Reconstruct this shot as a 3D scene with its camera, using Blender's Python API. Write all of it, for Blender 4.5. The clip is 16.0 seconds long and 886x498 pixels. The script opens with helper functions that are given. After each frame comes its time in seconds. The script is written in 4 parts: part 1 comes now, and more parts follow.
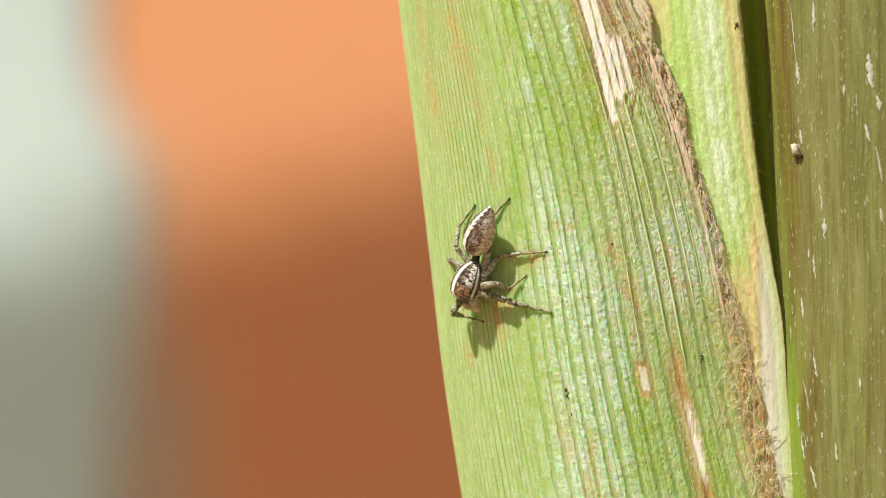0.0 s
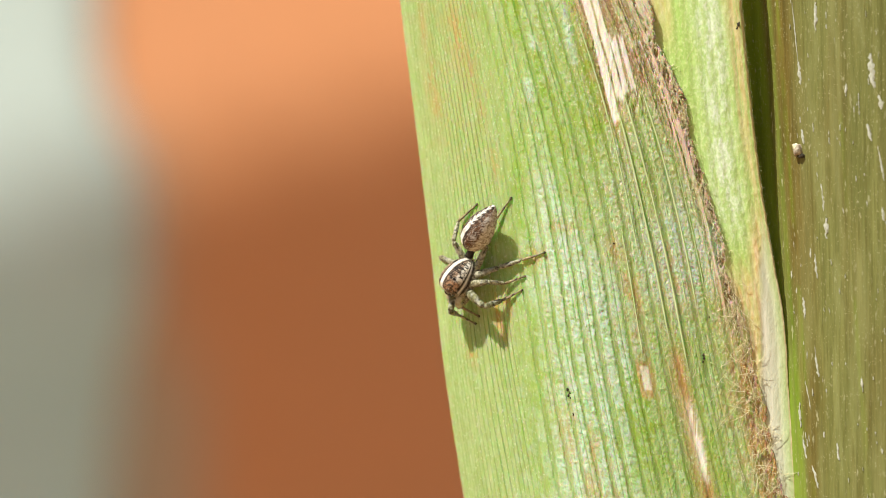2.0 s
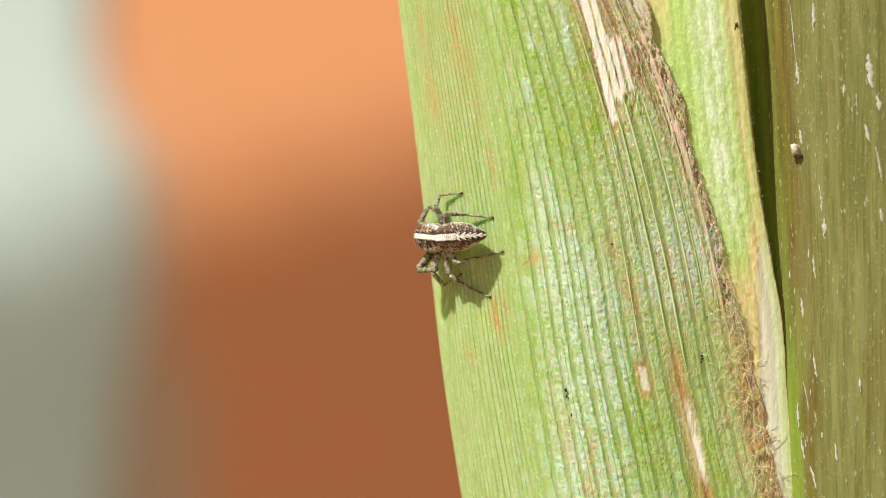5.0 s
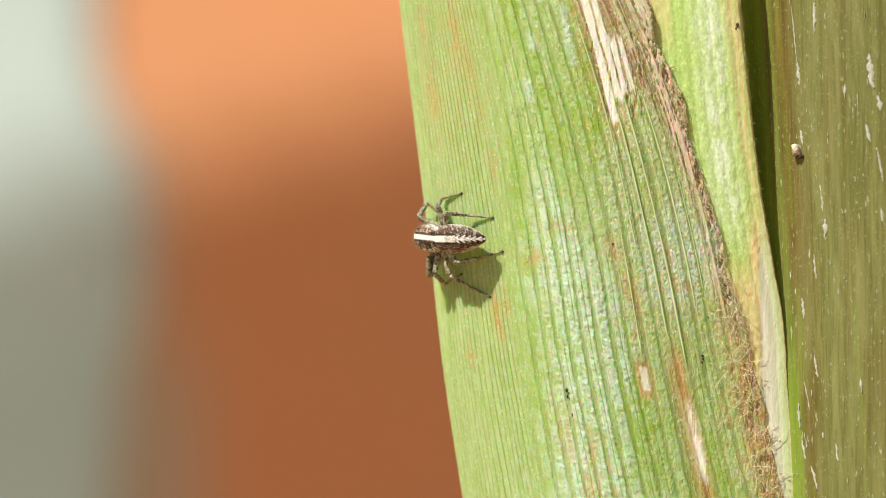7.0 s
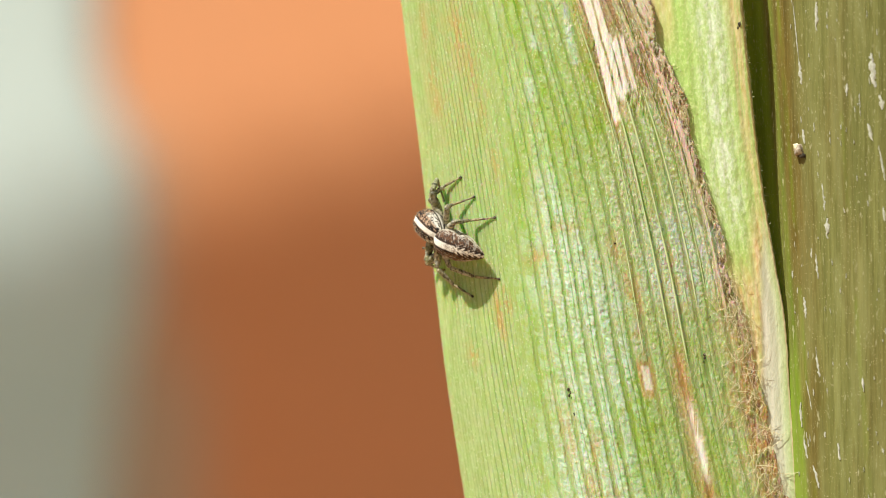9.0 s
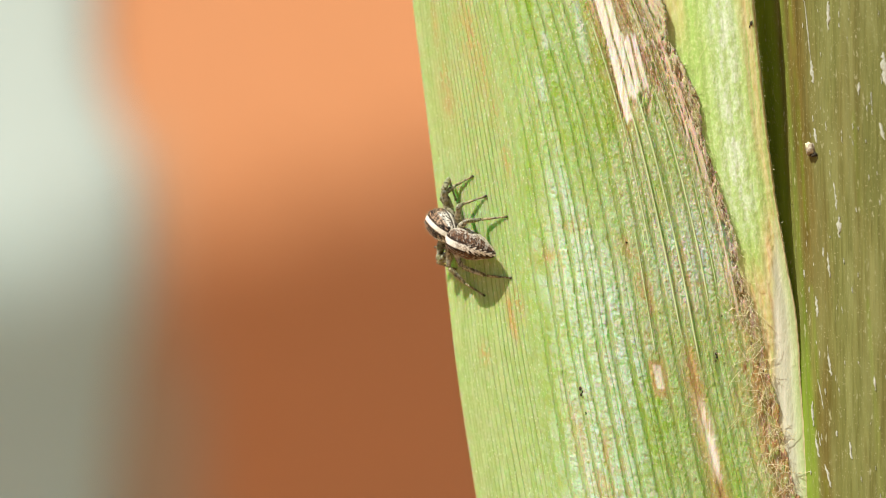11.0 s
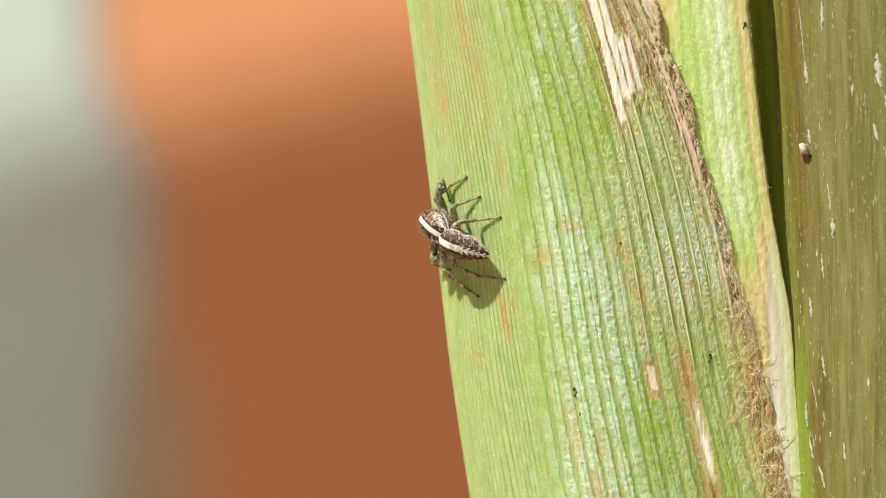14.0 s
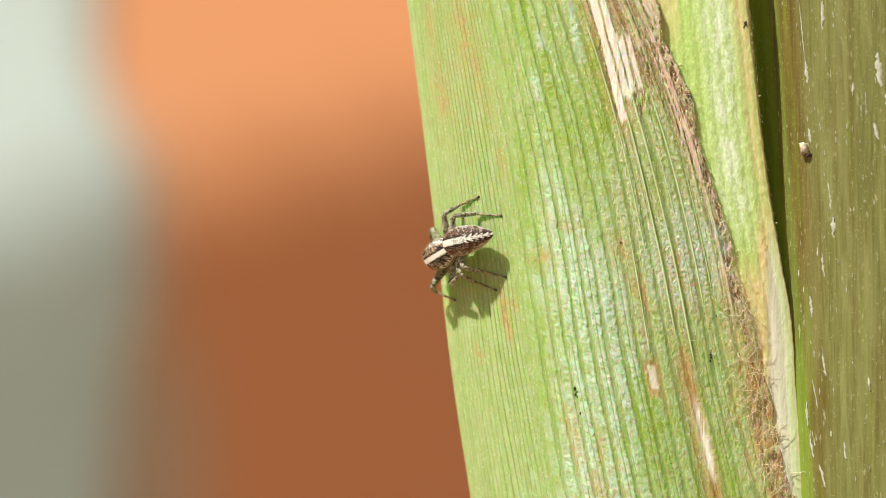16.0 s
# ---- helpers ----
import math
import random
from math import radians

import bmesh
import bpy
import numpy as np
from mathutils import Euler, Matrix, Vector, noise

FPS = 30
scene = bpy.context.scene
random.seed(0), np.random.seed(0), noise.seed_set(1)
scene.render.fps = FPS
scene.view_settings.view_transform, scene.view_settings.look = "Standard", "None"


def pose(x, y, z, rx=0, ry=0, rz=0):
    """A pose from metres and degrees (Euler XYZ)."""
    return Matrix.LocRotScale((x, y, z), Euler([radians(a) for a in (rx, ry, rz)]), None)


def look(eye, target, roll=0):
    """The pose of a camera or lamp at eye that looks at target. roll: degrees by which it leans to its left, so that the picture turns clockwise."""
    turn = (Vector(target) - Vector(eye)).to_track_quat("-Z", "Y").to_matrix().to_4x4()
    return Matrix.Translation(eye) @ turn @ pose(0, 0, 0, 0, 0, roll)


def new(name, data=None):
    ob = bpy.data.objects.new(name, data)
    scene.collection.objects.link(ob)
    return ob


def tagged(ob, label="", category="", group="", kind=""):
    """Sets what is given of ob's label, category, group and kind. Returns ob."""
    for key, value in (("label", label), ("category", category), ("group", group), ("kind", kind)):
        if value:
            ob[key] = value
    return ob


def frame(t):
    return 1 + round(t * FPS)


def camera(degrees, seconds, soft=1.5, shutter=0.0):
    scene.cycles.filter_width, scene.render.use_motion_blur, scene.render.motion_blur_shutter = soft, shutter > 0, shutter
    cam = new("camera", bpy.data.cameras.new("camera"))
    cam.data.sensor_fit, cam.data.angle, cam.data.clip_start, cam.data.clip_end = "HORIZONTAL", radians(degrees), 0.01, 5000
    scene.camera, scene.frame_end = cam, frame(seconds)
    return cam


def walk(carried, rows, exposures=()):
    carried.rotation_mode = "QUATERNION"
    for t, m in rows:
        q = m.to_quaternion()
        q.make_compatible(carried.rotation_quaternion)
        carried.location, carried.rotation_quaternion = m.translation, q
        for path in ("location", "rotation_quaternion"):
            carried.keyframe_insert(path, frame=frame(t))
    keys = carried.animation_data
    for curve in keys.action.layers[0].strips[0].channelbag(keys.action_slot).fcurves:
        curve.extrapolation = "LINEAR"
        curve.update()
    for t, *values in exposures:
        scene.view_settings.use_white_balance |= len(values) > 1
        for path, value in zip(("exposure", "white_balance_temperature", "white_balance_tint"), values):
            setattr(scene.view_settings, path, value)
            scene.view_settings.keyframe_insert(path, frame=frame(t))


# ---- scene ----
from mathutils import Quaternion

# The shot: a jumping spider on a leaf sheath, about 7 cm across the picture.
S = 0.000045                    # metres for one unit of the plan below
LENS = 16.0
DIST = 784 * S / math.tan(radians(LENS / 2))
HIGH = 1.2                      # the lens's height over the ground
WALL_Y = 1.6                    # the wall, behind the plant
cam = camera(LENS, 16.0, soft=1.0)
cam.data.dof.use_dof = True
cam.data.dof.focus_distance = DIST + 62 * S
cam.data.dof.aperture_fstop = 16.0
EYE = pose(0, -DIST, HIGH, 90, 0, 0)
walk(cam, [(0.0, EYE), (16.0, EYE)])

# ---- light ----
LIGHT = Vector((0.44, 0.38, -0.80)).normalized()
world = bpy.data.worlds.new("sky")
scene.world = world
world.use_nodes = True
sky = world.node_tree.nodes.new("ShaderNodeTexSky")
sky.sky_type, sky.sun_disc = "NISHITA", False
sky.sun_elevation = math.asin(-LIGHT.z)
sky.sun_rotation = math.atan2(-LIGHT.x, -LIGHT.y)
background = world.node_tree.nodes["Background"]
background.inputs["Strength"].default_value = 0.048
world.node_tree.links.new(sky.outputs[0], background.inputs["Color"])
sun = new("sun", bpy.data.lights.new("sun", "SUN"))
sun.data.energy, sun.data.angle, sun.data.color = 5.0, radians(0.7), (1.0, 0.975, 0.905)
sun.matrix_world = look(-3 * LIGHT + Vector((0, 0, HIGH)), (0, 0, HIGH))
scene.view_settings.exposure = 0.475


# ---- plan: picture units to metres, d units behind the front of the sheath ----
def place(X, Y, d=0.0):
    k = (DIST + d * S) / DIST
    return Vector(((X - 784) * S * k, d * S, (441 - Y) * S * k))


def lattice(seed, x, y):
    h = np.sin(x * 127.1 + y * 311.7 + seed * 74.7) * 43758.5453
    return h - np.floor(h)


def grain(x, y, seed=0):
    """Smooth noise from 0 to 1 over arrays."""
    x, y = np.asarray(x, float), np.asarray(y, float)
    xi, yi = np.floor(x), np.floor(y)
    fx, fy = x - xi, y - yi
    fx, fy = fx * fx * (3 - 2 * fx), fy * fy * (3 - 2 * fy)
    a, b = lattice(seed, xi, yi), lattice(seed, xi + 1, yi)
    c, d = lattice(seed, xi, yi + 1), lattice(seed, xi + 1, yi + 1)
    return (a * (1 - fx) + b * fx) * (1 - fy) + (c * (1 - fx) + d * fx) * fy


def cloud(x, y, seed=0, octaves=4):
    total, size, norm = 0.0, 1.0, 0.0
    for i in range(octaves):
        total = total + size * grain(x * 2 ** i, y * 2 ** i, seed + i * 7)
        norm += size
        size *= 0.55
    return total / norm


def ramp(x, a, b):
    t = np.clip((np.asarray(x, float) - a) / (b - a), 0, 1)
    return t * t * (3 - 2 * t)


def bell(x, centre, width):
    return np.exp(-((x - centre) / width) ** 2)


# ---- materials ----
def material(name, rough=0.6, spec=0.4):
    m = bpy.data.materials.new(name)
    m.use_nodes = True
    b = m.node_tree.nodes["Principled BSDF"]
    b.inputs["Roughness"].default_value = rough
    b.inputs["Specular IOR Level"].default_value = spec
    return m, m.node_tree, b


def node(tree, kind, **inputs):
    n = tree.nodes.new("ShaderNode" + kind)
    for key, value in inputs.items():
        socket = n.inputs[key.replace("_", " ")]
        if hasattr(value, "is_linked"):
            tree.links.new(value, socket)
        else:
            socket.default_value = value
    return n


def mix(tree, factor, a, b, blend="MIX"):
    n = tree.nodes.new("ShaderNodeMix")
    n.data_type, n.blend_type = "RGBA", blend
    for socket, value in ((n.inputs[0], factor), (n.inputs[6], a), (n.inputs[7], b)):
        if hasattr(value, "is_linked"):
            tree.links.new(value, socket)
        elif isinstance(value, tuple):
            socket.default_value = (*value, 1)
        else:
            socket.default_value = value
    return n.outputs[2]


def maths(tree, op, a, b=0.0, clamp=False):
    n = tree.nodes.new("ShaderNodeMath")
    n.operation, n.use_clamp = op, clamp
    for socket, value in zip(n.inputs, (a, b)):
        if hasattr(value, "is_linked"):
            tree.links.new(value, socket)
        else:
            socket.default_value = value
    return n.outputs[0]


def noise_of(tree, scale, detail=4.0, stretch=(1, 1, 1), rough=0.6):
    co = tree.nodes.new("ShaderNodeTexCoord")
    mapped = node(tree, "Mapping", Vector=co.outputs["Object"], Scale=stretch)
    return node(tree, "TexNoise", Vector=mapped.outputs[0], Scale=scale, Detail=detail, Roughness=rough).outputs[0]


def span(tree, value, a, b, lo=0.0, hi=1.0):
    n = node(tree, "MapRange", Value=value)
    for key, v in zip(("From Min", "From Max", "To Min", "To Max"), (a, b, lo, hi)):
        n.inputs[key].default_value = v
    return n.outputs[0]


def relief(tree, bsdf, height, strength, distance):
    bump = node(tree, "Bump", Height=height, Strength=strength, Distance=distance)
    tree.links.new(bump.outputs[0], bsdf.inputs["Normal"])


def masks(tree, name):
    a = tree.nodes.new("ShaderNodeAttribute")
    a.attribute_name = name
    s = node(tree, "SeparateColor", Color=a.outputs["Color"])
    return s.outputs[0], s.outputs[1], s.outputs[2]


def sheath_material():
    m, t, b = material("leaf sheath", 0.5, 0.15)
    scurf, brown, bleach = masks(t, "stain_a")
    rust, deep, groove = masks(t, "stain_b")
    strand, olive, young = masks(t, "stain_c")
    fine = noise_of(t, 2800, 4, (1, 1, 0.22))
    long = noise_of(t, 1500, 3, (1, 1, 0.05))
    grit = noise_of(t, 6500, 2, (1, 1, 0.6))
    green = mix(t, span(t, long, 0.3, 0.7), (0.385, 0.49, 0.18), (0.29, 0.415, 0.115))
    green = mix(t, young, green, mix(t, span(t, long, 0.3, 0.7), (0.365, 0.455, 0.178), (0.28, 0.39, 0.12)))
    green = mix(t, span(t, fine, 0.45, 0.75, 0.0, 0.65), green, (0.47, 0.58, 0.29))
    green = mix(t, deep, green, (0.25, 0.39, 0.03))
    green = mix(t, maths(t, "MULTIPLY", olive, span(t, fine, 0.25, 0.6, 0.4, 1.0)), green, mix(t, span(t, grit, 0.35, 0.65), (0.35, 0.44, 0.13), (0.56, 0.62, 0.34)))
    green = mix(t, maths(t, "MULTIPLY", groove, 0.8), green, (0.18, 0.28, 0.065))
    rusty = mix(t, span(t, fine, 0.3, 0.7), (0.57, 0.41, 0.175), (0.34, 0.195, 0.05))
    c = mix(t, rust, green, rusty)
    c = mix(t, maths(t, "MULTIPLY", rust, span(t, rust, 0.80, 0.95, 0.0, 0.55)), c, mix(t, span(t, grit, 0.3, 0.7), (0.26, 0.185, 0.05), (0.45, 0.345, 0.12)))
    bark = mix(t, strand, mix(t, span(t, grit, 0.3, 0.7), (0.20, 0.13, 0.045), (0.50, 0.38, 0.19)), mix(t, span(t, fine, 0.3, 0.7), (0.60, 0.48, 0.30), (0.80, 0.71, 0.53)))
    c = mix(t, brown, c, bark)
    chalk = mix(t, span(t, grit, 0.3, 0.7), (0.565, 0.70, 0.565), (0.475, 0.61, 0.445))
    c = mix(t, maths(t, "MULTIPLY", scurf, span(t, fine, 0.25, 0.6, 0.4, 1.0)), c, chalk)
    c = mix(t, bleach, c, mix(t, span(t, fine, 0.3, 0.75), (0.88, 0.89, 0.78), (0.72, 0.70, 0.54)))
    c = mix(t, maths(t, "MULTIPLY", span(t, grit, 0.62, 0.68), maths(t, "ADD", 0.35, maths(t, "MULTIPLY", olive, 0.5))), c, (0.82, 0.86, 0.64))
    t.links.new(c, b.inputs["Base Color"])
    b.inputs["Subsurface Weight"].default_value = 0.58
    b.inputs["Subsurface Radius"].default_value = (0.0006, 0.0028, 0.00012)
    b.inputs["Subsurface Scale"].default_value = 1.0
    relief(t, b, maths(t, "ADD", fine, maths(t, "MULTIPLY", grit, 0.9)), 0.55, 0.00011)
    return m


def inner_material():
    m, t, b = material("inner sheath", 0.5, 0.45)
    cream, tan, pale = masks(t, "stain_a")
    fine = noise_of(t, 3200, 4, (1, 1, 0.4))
    long = noise_of(t, 3000, 4, (1, 1, 0.06))
    c = mix(t, span(t, long, 0.3, 0.7), (0.44, 0.62, 0.18), (0.335, 0.54, 0.11))
    grit = noise_of(t, 6200, 3, (1, 1, 0.6))
    c = mix(t, span(t, grit, 0.50, 0.64, 0.0, 0.7), c, (0.60, 0.72, 0.30))
    c = mix(t, maths(t, "MULTIPLY", pale, span(t, grit, 0.3, 0.6, 0.25, 0.9)), c, (0.76, 0.86, 0.69))
    c = mix(t, tan, c, mix(t, span(t, fine, 0.3, 0.65), (0.80, 0.66, 0.40), (0.60, 0.41, 0.16)))
    c = mix(t, cream, c, mix(t, span(t, long, 0.3, 0.7), (0.70, 0.69, 0.56), (0.54, 0.56, 0.41)))
    t.links.new(c, b.inputs["Base Color"])
    relief(t, b, maths(t, "ADD", fine, maths(t, "ADD", long, grit)), 0.32, 0.00010)
    return m


def stalk_material():
    m, t, b = material("cane stalk", 0.55, 0.2)
    brown, fresh, wax = masks(t, "stain_a")
    long = noise_of(t, 2300, 4, (1, 1, 0.025), 0.7)
    fine = noise_of(t, 3800, 3, (1, 1, 0.3))
    cross = noise_of(t, 3000, 2, (0.05, 0.05, 1))
    c = mix(t, span(t, long, 0.3, 0.7), (0.197, 0.204, 0.059), (0.110, 0.116, 0.027))
    thread = noise_of(t, 6500, 3, (1, 1, 0.03))
    c = mix(t, span(t, thread, 0.5, 0.68, 0.0, 0.6), c, (0.085, 0.080, 0.014))
    broad = noise_of(t, 420, 3, (1, 1, 0.12))
    c = mix(t, span(t, broad, 0.44, 0.64, 0.0, 0.38), c, mix(t, span(t, long, 0.3, 0.7), (0.185, 0.145, 0.045), (0.105, 0.080, 0.018)))
    c = mix(t, brown, c, mix(t, span(t, long, 0.35, 0.65), (0.155, 0.102, 0.017), (0.086, 0.058, 0.008)))
    c = mix(t, fresh, c, mix(t, span(t, long, 0.3, 0.7), (0.20, 0.30, 0.030), (0.135, 0.215, 0.018)))
    c = mix(t, maths(t, "MULTIPLY", span(t, cross, 0.62, 0.75), 0.05), c, (0.26, 0.25, 0.12))
    dots = maths(t, "MULTIPLY", span(t, fine, 0.62, 0.70), span(t, long, 0.40, 0.55))
    c = mix(t, maths(t, "MULTIPLY", dots, 0.6), c, (0.46, 0.45, 0.27))
    speck = noise_of(t, 8200, 2)
    c = mix(t, span(t, speck, 0.665, 0.70, 0.0, 0.7), c, (0.50, 0.48, 0.27))
    c = mix(t, maths(t, "MULTIPLY", wax, 0.4), c, (0.26, 0.27, 0.10))
    t.links.new(c, b.inputs["Base Color"])
    t.links.new(maths(t, "MULTIPLY", maths(t, "SUBTRACT", 1.0, fresh), 0.2), b.inputs["Specular IOR Level"])
    relief(t, b, maths(t, "ADD", thread, maths(t, "MULTIPLY", fine, 0.8)), 0.5, 0.00010)
    return m


def plain_material(name, dark, light, scale, rough=0.7, stretch=(1, 1, 1), depth=0.0001, spec=0.3):
    m, t, b = material(name, rough, spec)
    n = noise_of(t, scale, 5, stretch)
    w = noise_of(t, scale * 0.13, 3, stretch)
    c = mix(t, span(t, n, 0.3, 0.7), dark, light)
    c = mix(t, span(t, w, 0.35, 0.75, 0.0, 0.35), c, dark)
    t.links.new(c, b.inputs["Base Color"])
    relief(t, b, n, 0.4, depth)
    return m


SHEATH, INNER, STALK = sheath_material(), inner_material(), stalk_material()
VEIN = plain_material("pale vein", (0.46, 0.56, 0.24), (0.60, 0.67, 0.40), 3000, 0.5, (1, 1, 0.1))
FIBRE = plain_material("dry fibre", (0.60, 0.53, 0.28), (0.84, 0.79, 0.54), 2500, 0.6)
WAX = plain_material("wax flake", (0.28, 0.29, 0.19), (0.60, 0.61, 0.53), 5200, 0.6)
SCALE = plain_material("dry scale", (0.16, 0.10, 0.045), (0.66, 0.60, 0.46), 3600, 0.7, depth=0.0003)
DIRT_SHADE = plain_material("dark dirt and bud shade", (0.015, 0.012, 0.006), (0.07, 0.055, 0.03), 5000, 0.8)
LEAF = plain_material("broad leaf", (0.05, 0.11, 0.02), (0.08, 0.17, 0.03), 30, 0.45, depth=0.001)
SOIL = plain_material("dry soil", (0.37, 0.225, 0.10), (0.45, 0.275, 0.13), 9, 0.9, depth=0.01)


def whitewash_material():
    m, t, b = material("whitewash", 0.85, 0.2)
    n = noise_of(t, 14, 5, (1, 1, 0.4))
    w = noise_of(t, 5, 3)
    co = t.nodes.new("ShaderNodeTexCoord")
    z = node(t, "SeparateXYZ", Vector=co.outputs["Object"]).outputs[2]
    # lighter, greener tint below, painted in to offset shade that falls too dark
    low = span(t, maths(t, "ADD", z, maths(t, "MULTIPLY", w, 0.05)), HIGH + 0.06, HIGH - 0.02)
    upper = mix(t, span(t, n, 0.3, 0.7), (0.455, 0.555, 0.52), (0.525, 0.63, 0.595))
    lower = mix(t, span(t, n, 0.3, 0.7), (0.52, 0.72, 0.69), (0.60, 0.78, 0.75))
    c = mix(t, low, upper, lower)
    c = mix(t, span(t, w, 0.45, 0.7, 0.0, 0.3), c, (0.36, 0.45, 0.40))
    t.links.new(c, b.inputs["Base Color"])
    relief(t, b, n, 0.4, 0.002)
    return m


CHALK = whitewash_material()


def wall_material():
    m, t, b = material("terracotta paint", 0.85, 0.2)
    brown, _, _ = masks(t, "stain_a")
    n = noise_of(t, 22, 5)
    w = noise_of(t, 3, 3)
    c = mix(t, span(t, n, 0.3, 0.7), (0.60, 0.283, 0.132), (0.645, 0.305, 0.146))
    c = mix(t, span(t, w, 0.4, 0.7, 0.0, 0.5), c, (0.68, 0.295, 0.123))
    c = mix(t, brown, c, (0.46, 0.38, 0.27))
    t.links.new(c, b.inputs["Base Color"])
    relief(t, b, n, 0.3, 0.002)
    return m


WALL = wall_material()


# ---- builders ----
def link(name, mesh, mat, parent=None, label="", smooth=True):
    ob = new(name, mesh)
    if mat:
        mesh.materials.append(mat)
    if smooth:
        mesh.polygons.foreach_set("use_smooth", [True] * len(mesh.polygons))
    if parent:
        ob.parent = parent
    return tagged(ob, label)


def part(name, bm, mat, parent, label="", smooth=True):
    mesh = bpy.data.meshes.new(name)
    bmesh.ops.recalc_face_normals(bm, faces=bm.faces)
    bm.to_mesh(mesh)
    bm.free()
    return link(name, mesh, mat, parent, label, smooth)


def grid_mesh(name, points, colours=None, close=False):
    """A mesh over a grid of points (rows, columns, 3), with colour attributes over the same grid."""
    rows, cols = points.shape[:2]
    mesh = bpy.data.meshes.new(name)
    idx = np.arange(rows * cols).reshape(rows, cols)
    if close:
        idx = np.concatenate([idx, idx[:, :1]], axis=1)
    quads = np.stack([idx[:-1, :-1], idx[1:, :-1], idx[1:, 1:], idx[:-1, 1:]], -1).reshape(-1, 4)
    mesh.vertices.add(rows * cols)
    mesh.vertices.foreach_set("co", points.reshape(-1).astype(np.float32))
    mesh.loops.add(quads.size)
    mesh.loops.foreach_set("vertex_index", quads.reshape(-1).astype(np.int32))
    mesh.polygons.add(len(quads))
    mesh.polygons.foreach_set("loop_start", np.arange(0, quads.size, 4, dtype=np.int32))
    mesh.update(calc_edges=True)
    mesh.validate()
    for key, values in (colours or {}).items():
        layer = mesh.attributes.new(key, "FLOAT_COLOR", "POINT")
        rgba = np.ones((rows * cols, 4), np.float32)
        rgba[:, :3] = np.stack([np.clip(v, 0, 1).reshape(-1) for v in values], -1)
        layer.data.foreach_set("color", rgba.reshape(-1))
    return mesh


def tube(bm, points, radii, sides=5, rings=None):
    """A closed tapering tube along points."""
    loops = []
    for i, p in enumerate(points):
        d = (points[min(i + 1, len(points) - 1)] - points[max(i - 1, 0)]).normalized()
        a = d.cross(Vector((0.31, 0.87, 0.38))).normalized()
        b = d.cross(a)
        r = float(radii[i] if isinstance(radii, (list, tuple)) else radii)
        loops.append([bm.verts.new(p + r * (math.cos(k * math.tau / sides) * a + math.sin(k * math.tau / sides) * b)) for k in range(sides)])
    for u, v in zip(loops, loops[1:]):
        for k in range(sides):
            bm.faces.new((u[k], u[(k + 1) % sides], v[(k + 1) % sides], v[k]))
    bm.faces.new(loops[0][::-1])
    bm.faces.new(loops[-1])


def plan_xyz(X, Y, d):
    k = (DIST + d * S) / DIST
    return np.stack([(X - 784) * S * k, d * S + 0 * X, (441 - Y) * S * k], -1)


# ---- the wall behind ----
def background_wall():
    x, z = np.meshgrid(np.linspace(-3, 3, 241), np.linspace(0, 2.8, 141))
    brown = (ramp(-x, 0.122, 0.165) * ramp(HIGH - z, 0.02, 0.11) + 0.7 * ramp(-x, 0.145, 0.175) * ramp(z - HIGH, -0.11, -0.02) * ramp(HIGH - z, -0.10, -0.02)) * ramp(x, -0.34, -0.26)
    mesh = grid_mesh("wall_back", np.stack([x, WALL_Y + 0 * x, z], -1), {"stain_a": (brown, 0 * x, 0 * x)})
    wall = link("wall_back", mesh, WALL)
    tagged(wall, "terracotta orange painted plaster wall, partly in shade", "wall", kind="structure")
    bm = bmesh.new()
    bmesh.ops.create_cube(bm, size=1, matrix=Matrix.LocRotScale((0, WALL_Y + 0.105, 1.4), None, (6, 0.2, 2.8)))
    part("core", bm, WALL, wall)
    Y = np.linspace((HIGH - 2.78) / (S * 7.37) + 441, HIGH / (S * 7.37) + 441, 160)
    edge = np.interp(Y, [-900, 120, 220, 300, 540, 640, 882, 2500], [182, 186, 215, 262, 262, 225, 196, 186])
    edge = edge + 6 * (cloud(Y / 60, 0 * Y, 5) - 0.5)
    k = (DIST + WALL_Y) / DIST
    xr, z = (edge - 784) * S * k, HIGH + (441 - Y) * S * k
    bm = bmesh.new()
    rings = []
    for a, b in zip(xr, z):
        rings.append([bm.verts.new(p) for p in ((-0.95, WALL_Y + 0.003, b), (-0.95, WALL_Y - 0.005, b), (a - 0.02, WALL_Y - 0.005, b), (a - 0.004, WALL_Y - 0.004, b), (a, WALL_Y + 0.003, b))])
    for u, v in zip(rings, rings[1:]):
        for i in range(4):
            bm.faces.new((u[i], u[i + 1], v[i + 1], v[i]))
    pier = part("pilaster", bm, CHALK, None)
    tagged(pier, "whitewashed pilaster on the orange wall, tinted lighter and greener below to offset shade", "pilaster", kind="structure")
    x, y = np.meshgrid(np.linspace(-40, 40, 120), np.linspace(-40, 40, 120))
    z = 0.02 * (cloud(x * 2, y * 2, 3) - 0.7)
    ground = link("ground", grid_mesh("ground", np.stack([x, y, z], -1)), SOIL)
    tagged(ground, "bare dry brown soil", "ground", kind="structure")


background_wall()


# ---- the plant ----
EDGE_Y = [-700, -140, 0, 200, 440, 650, 882, 1030, 1250]
EDGE_L = [630, 690, 705, 730, 759, 783, 818, 842, 878]
EDGE_R = [850, 1060, 1130, 1212, 1280, 1325, 1385, 1425, 1484]


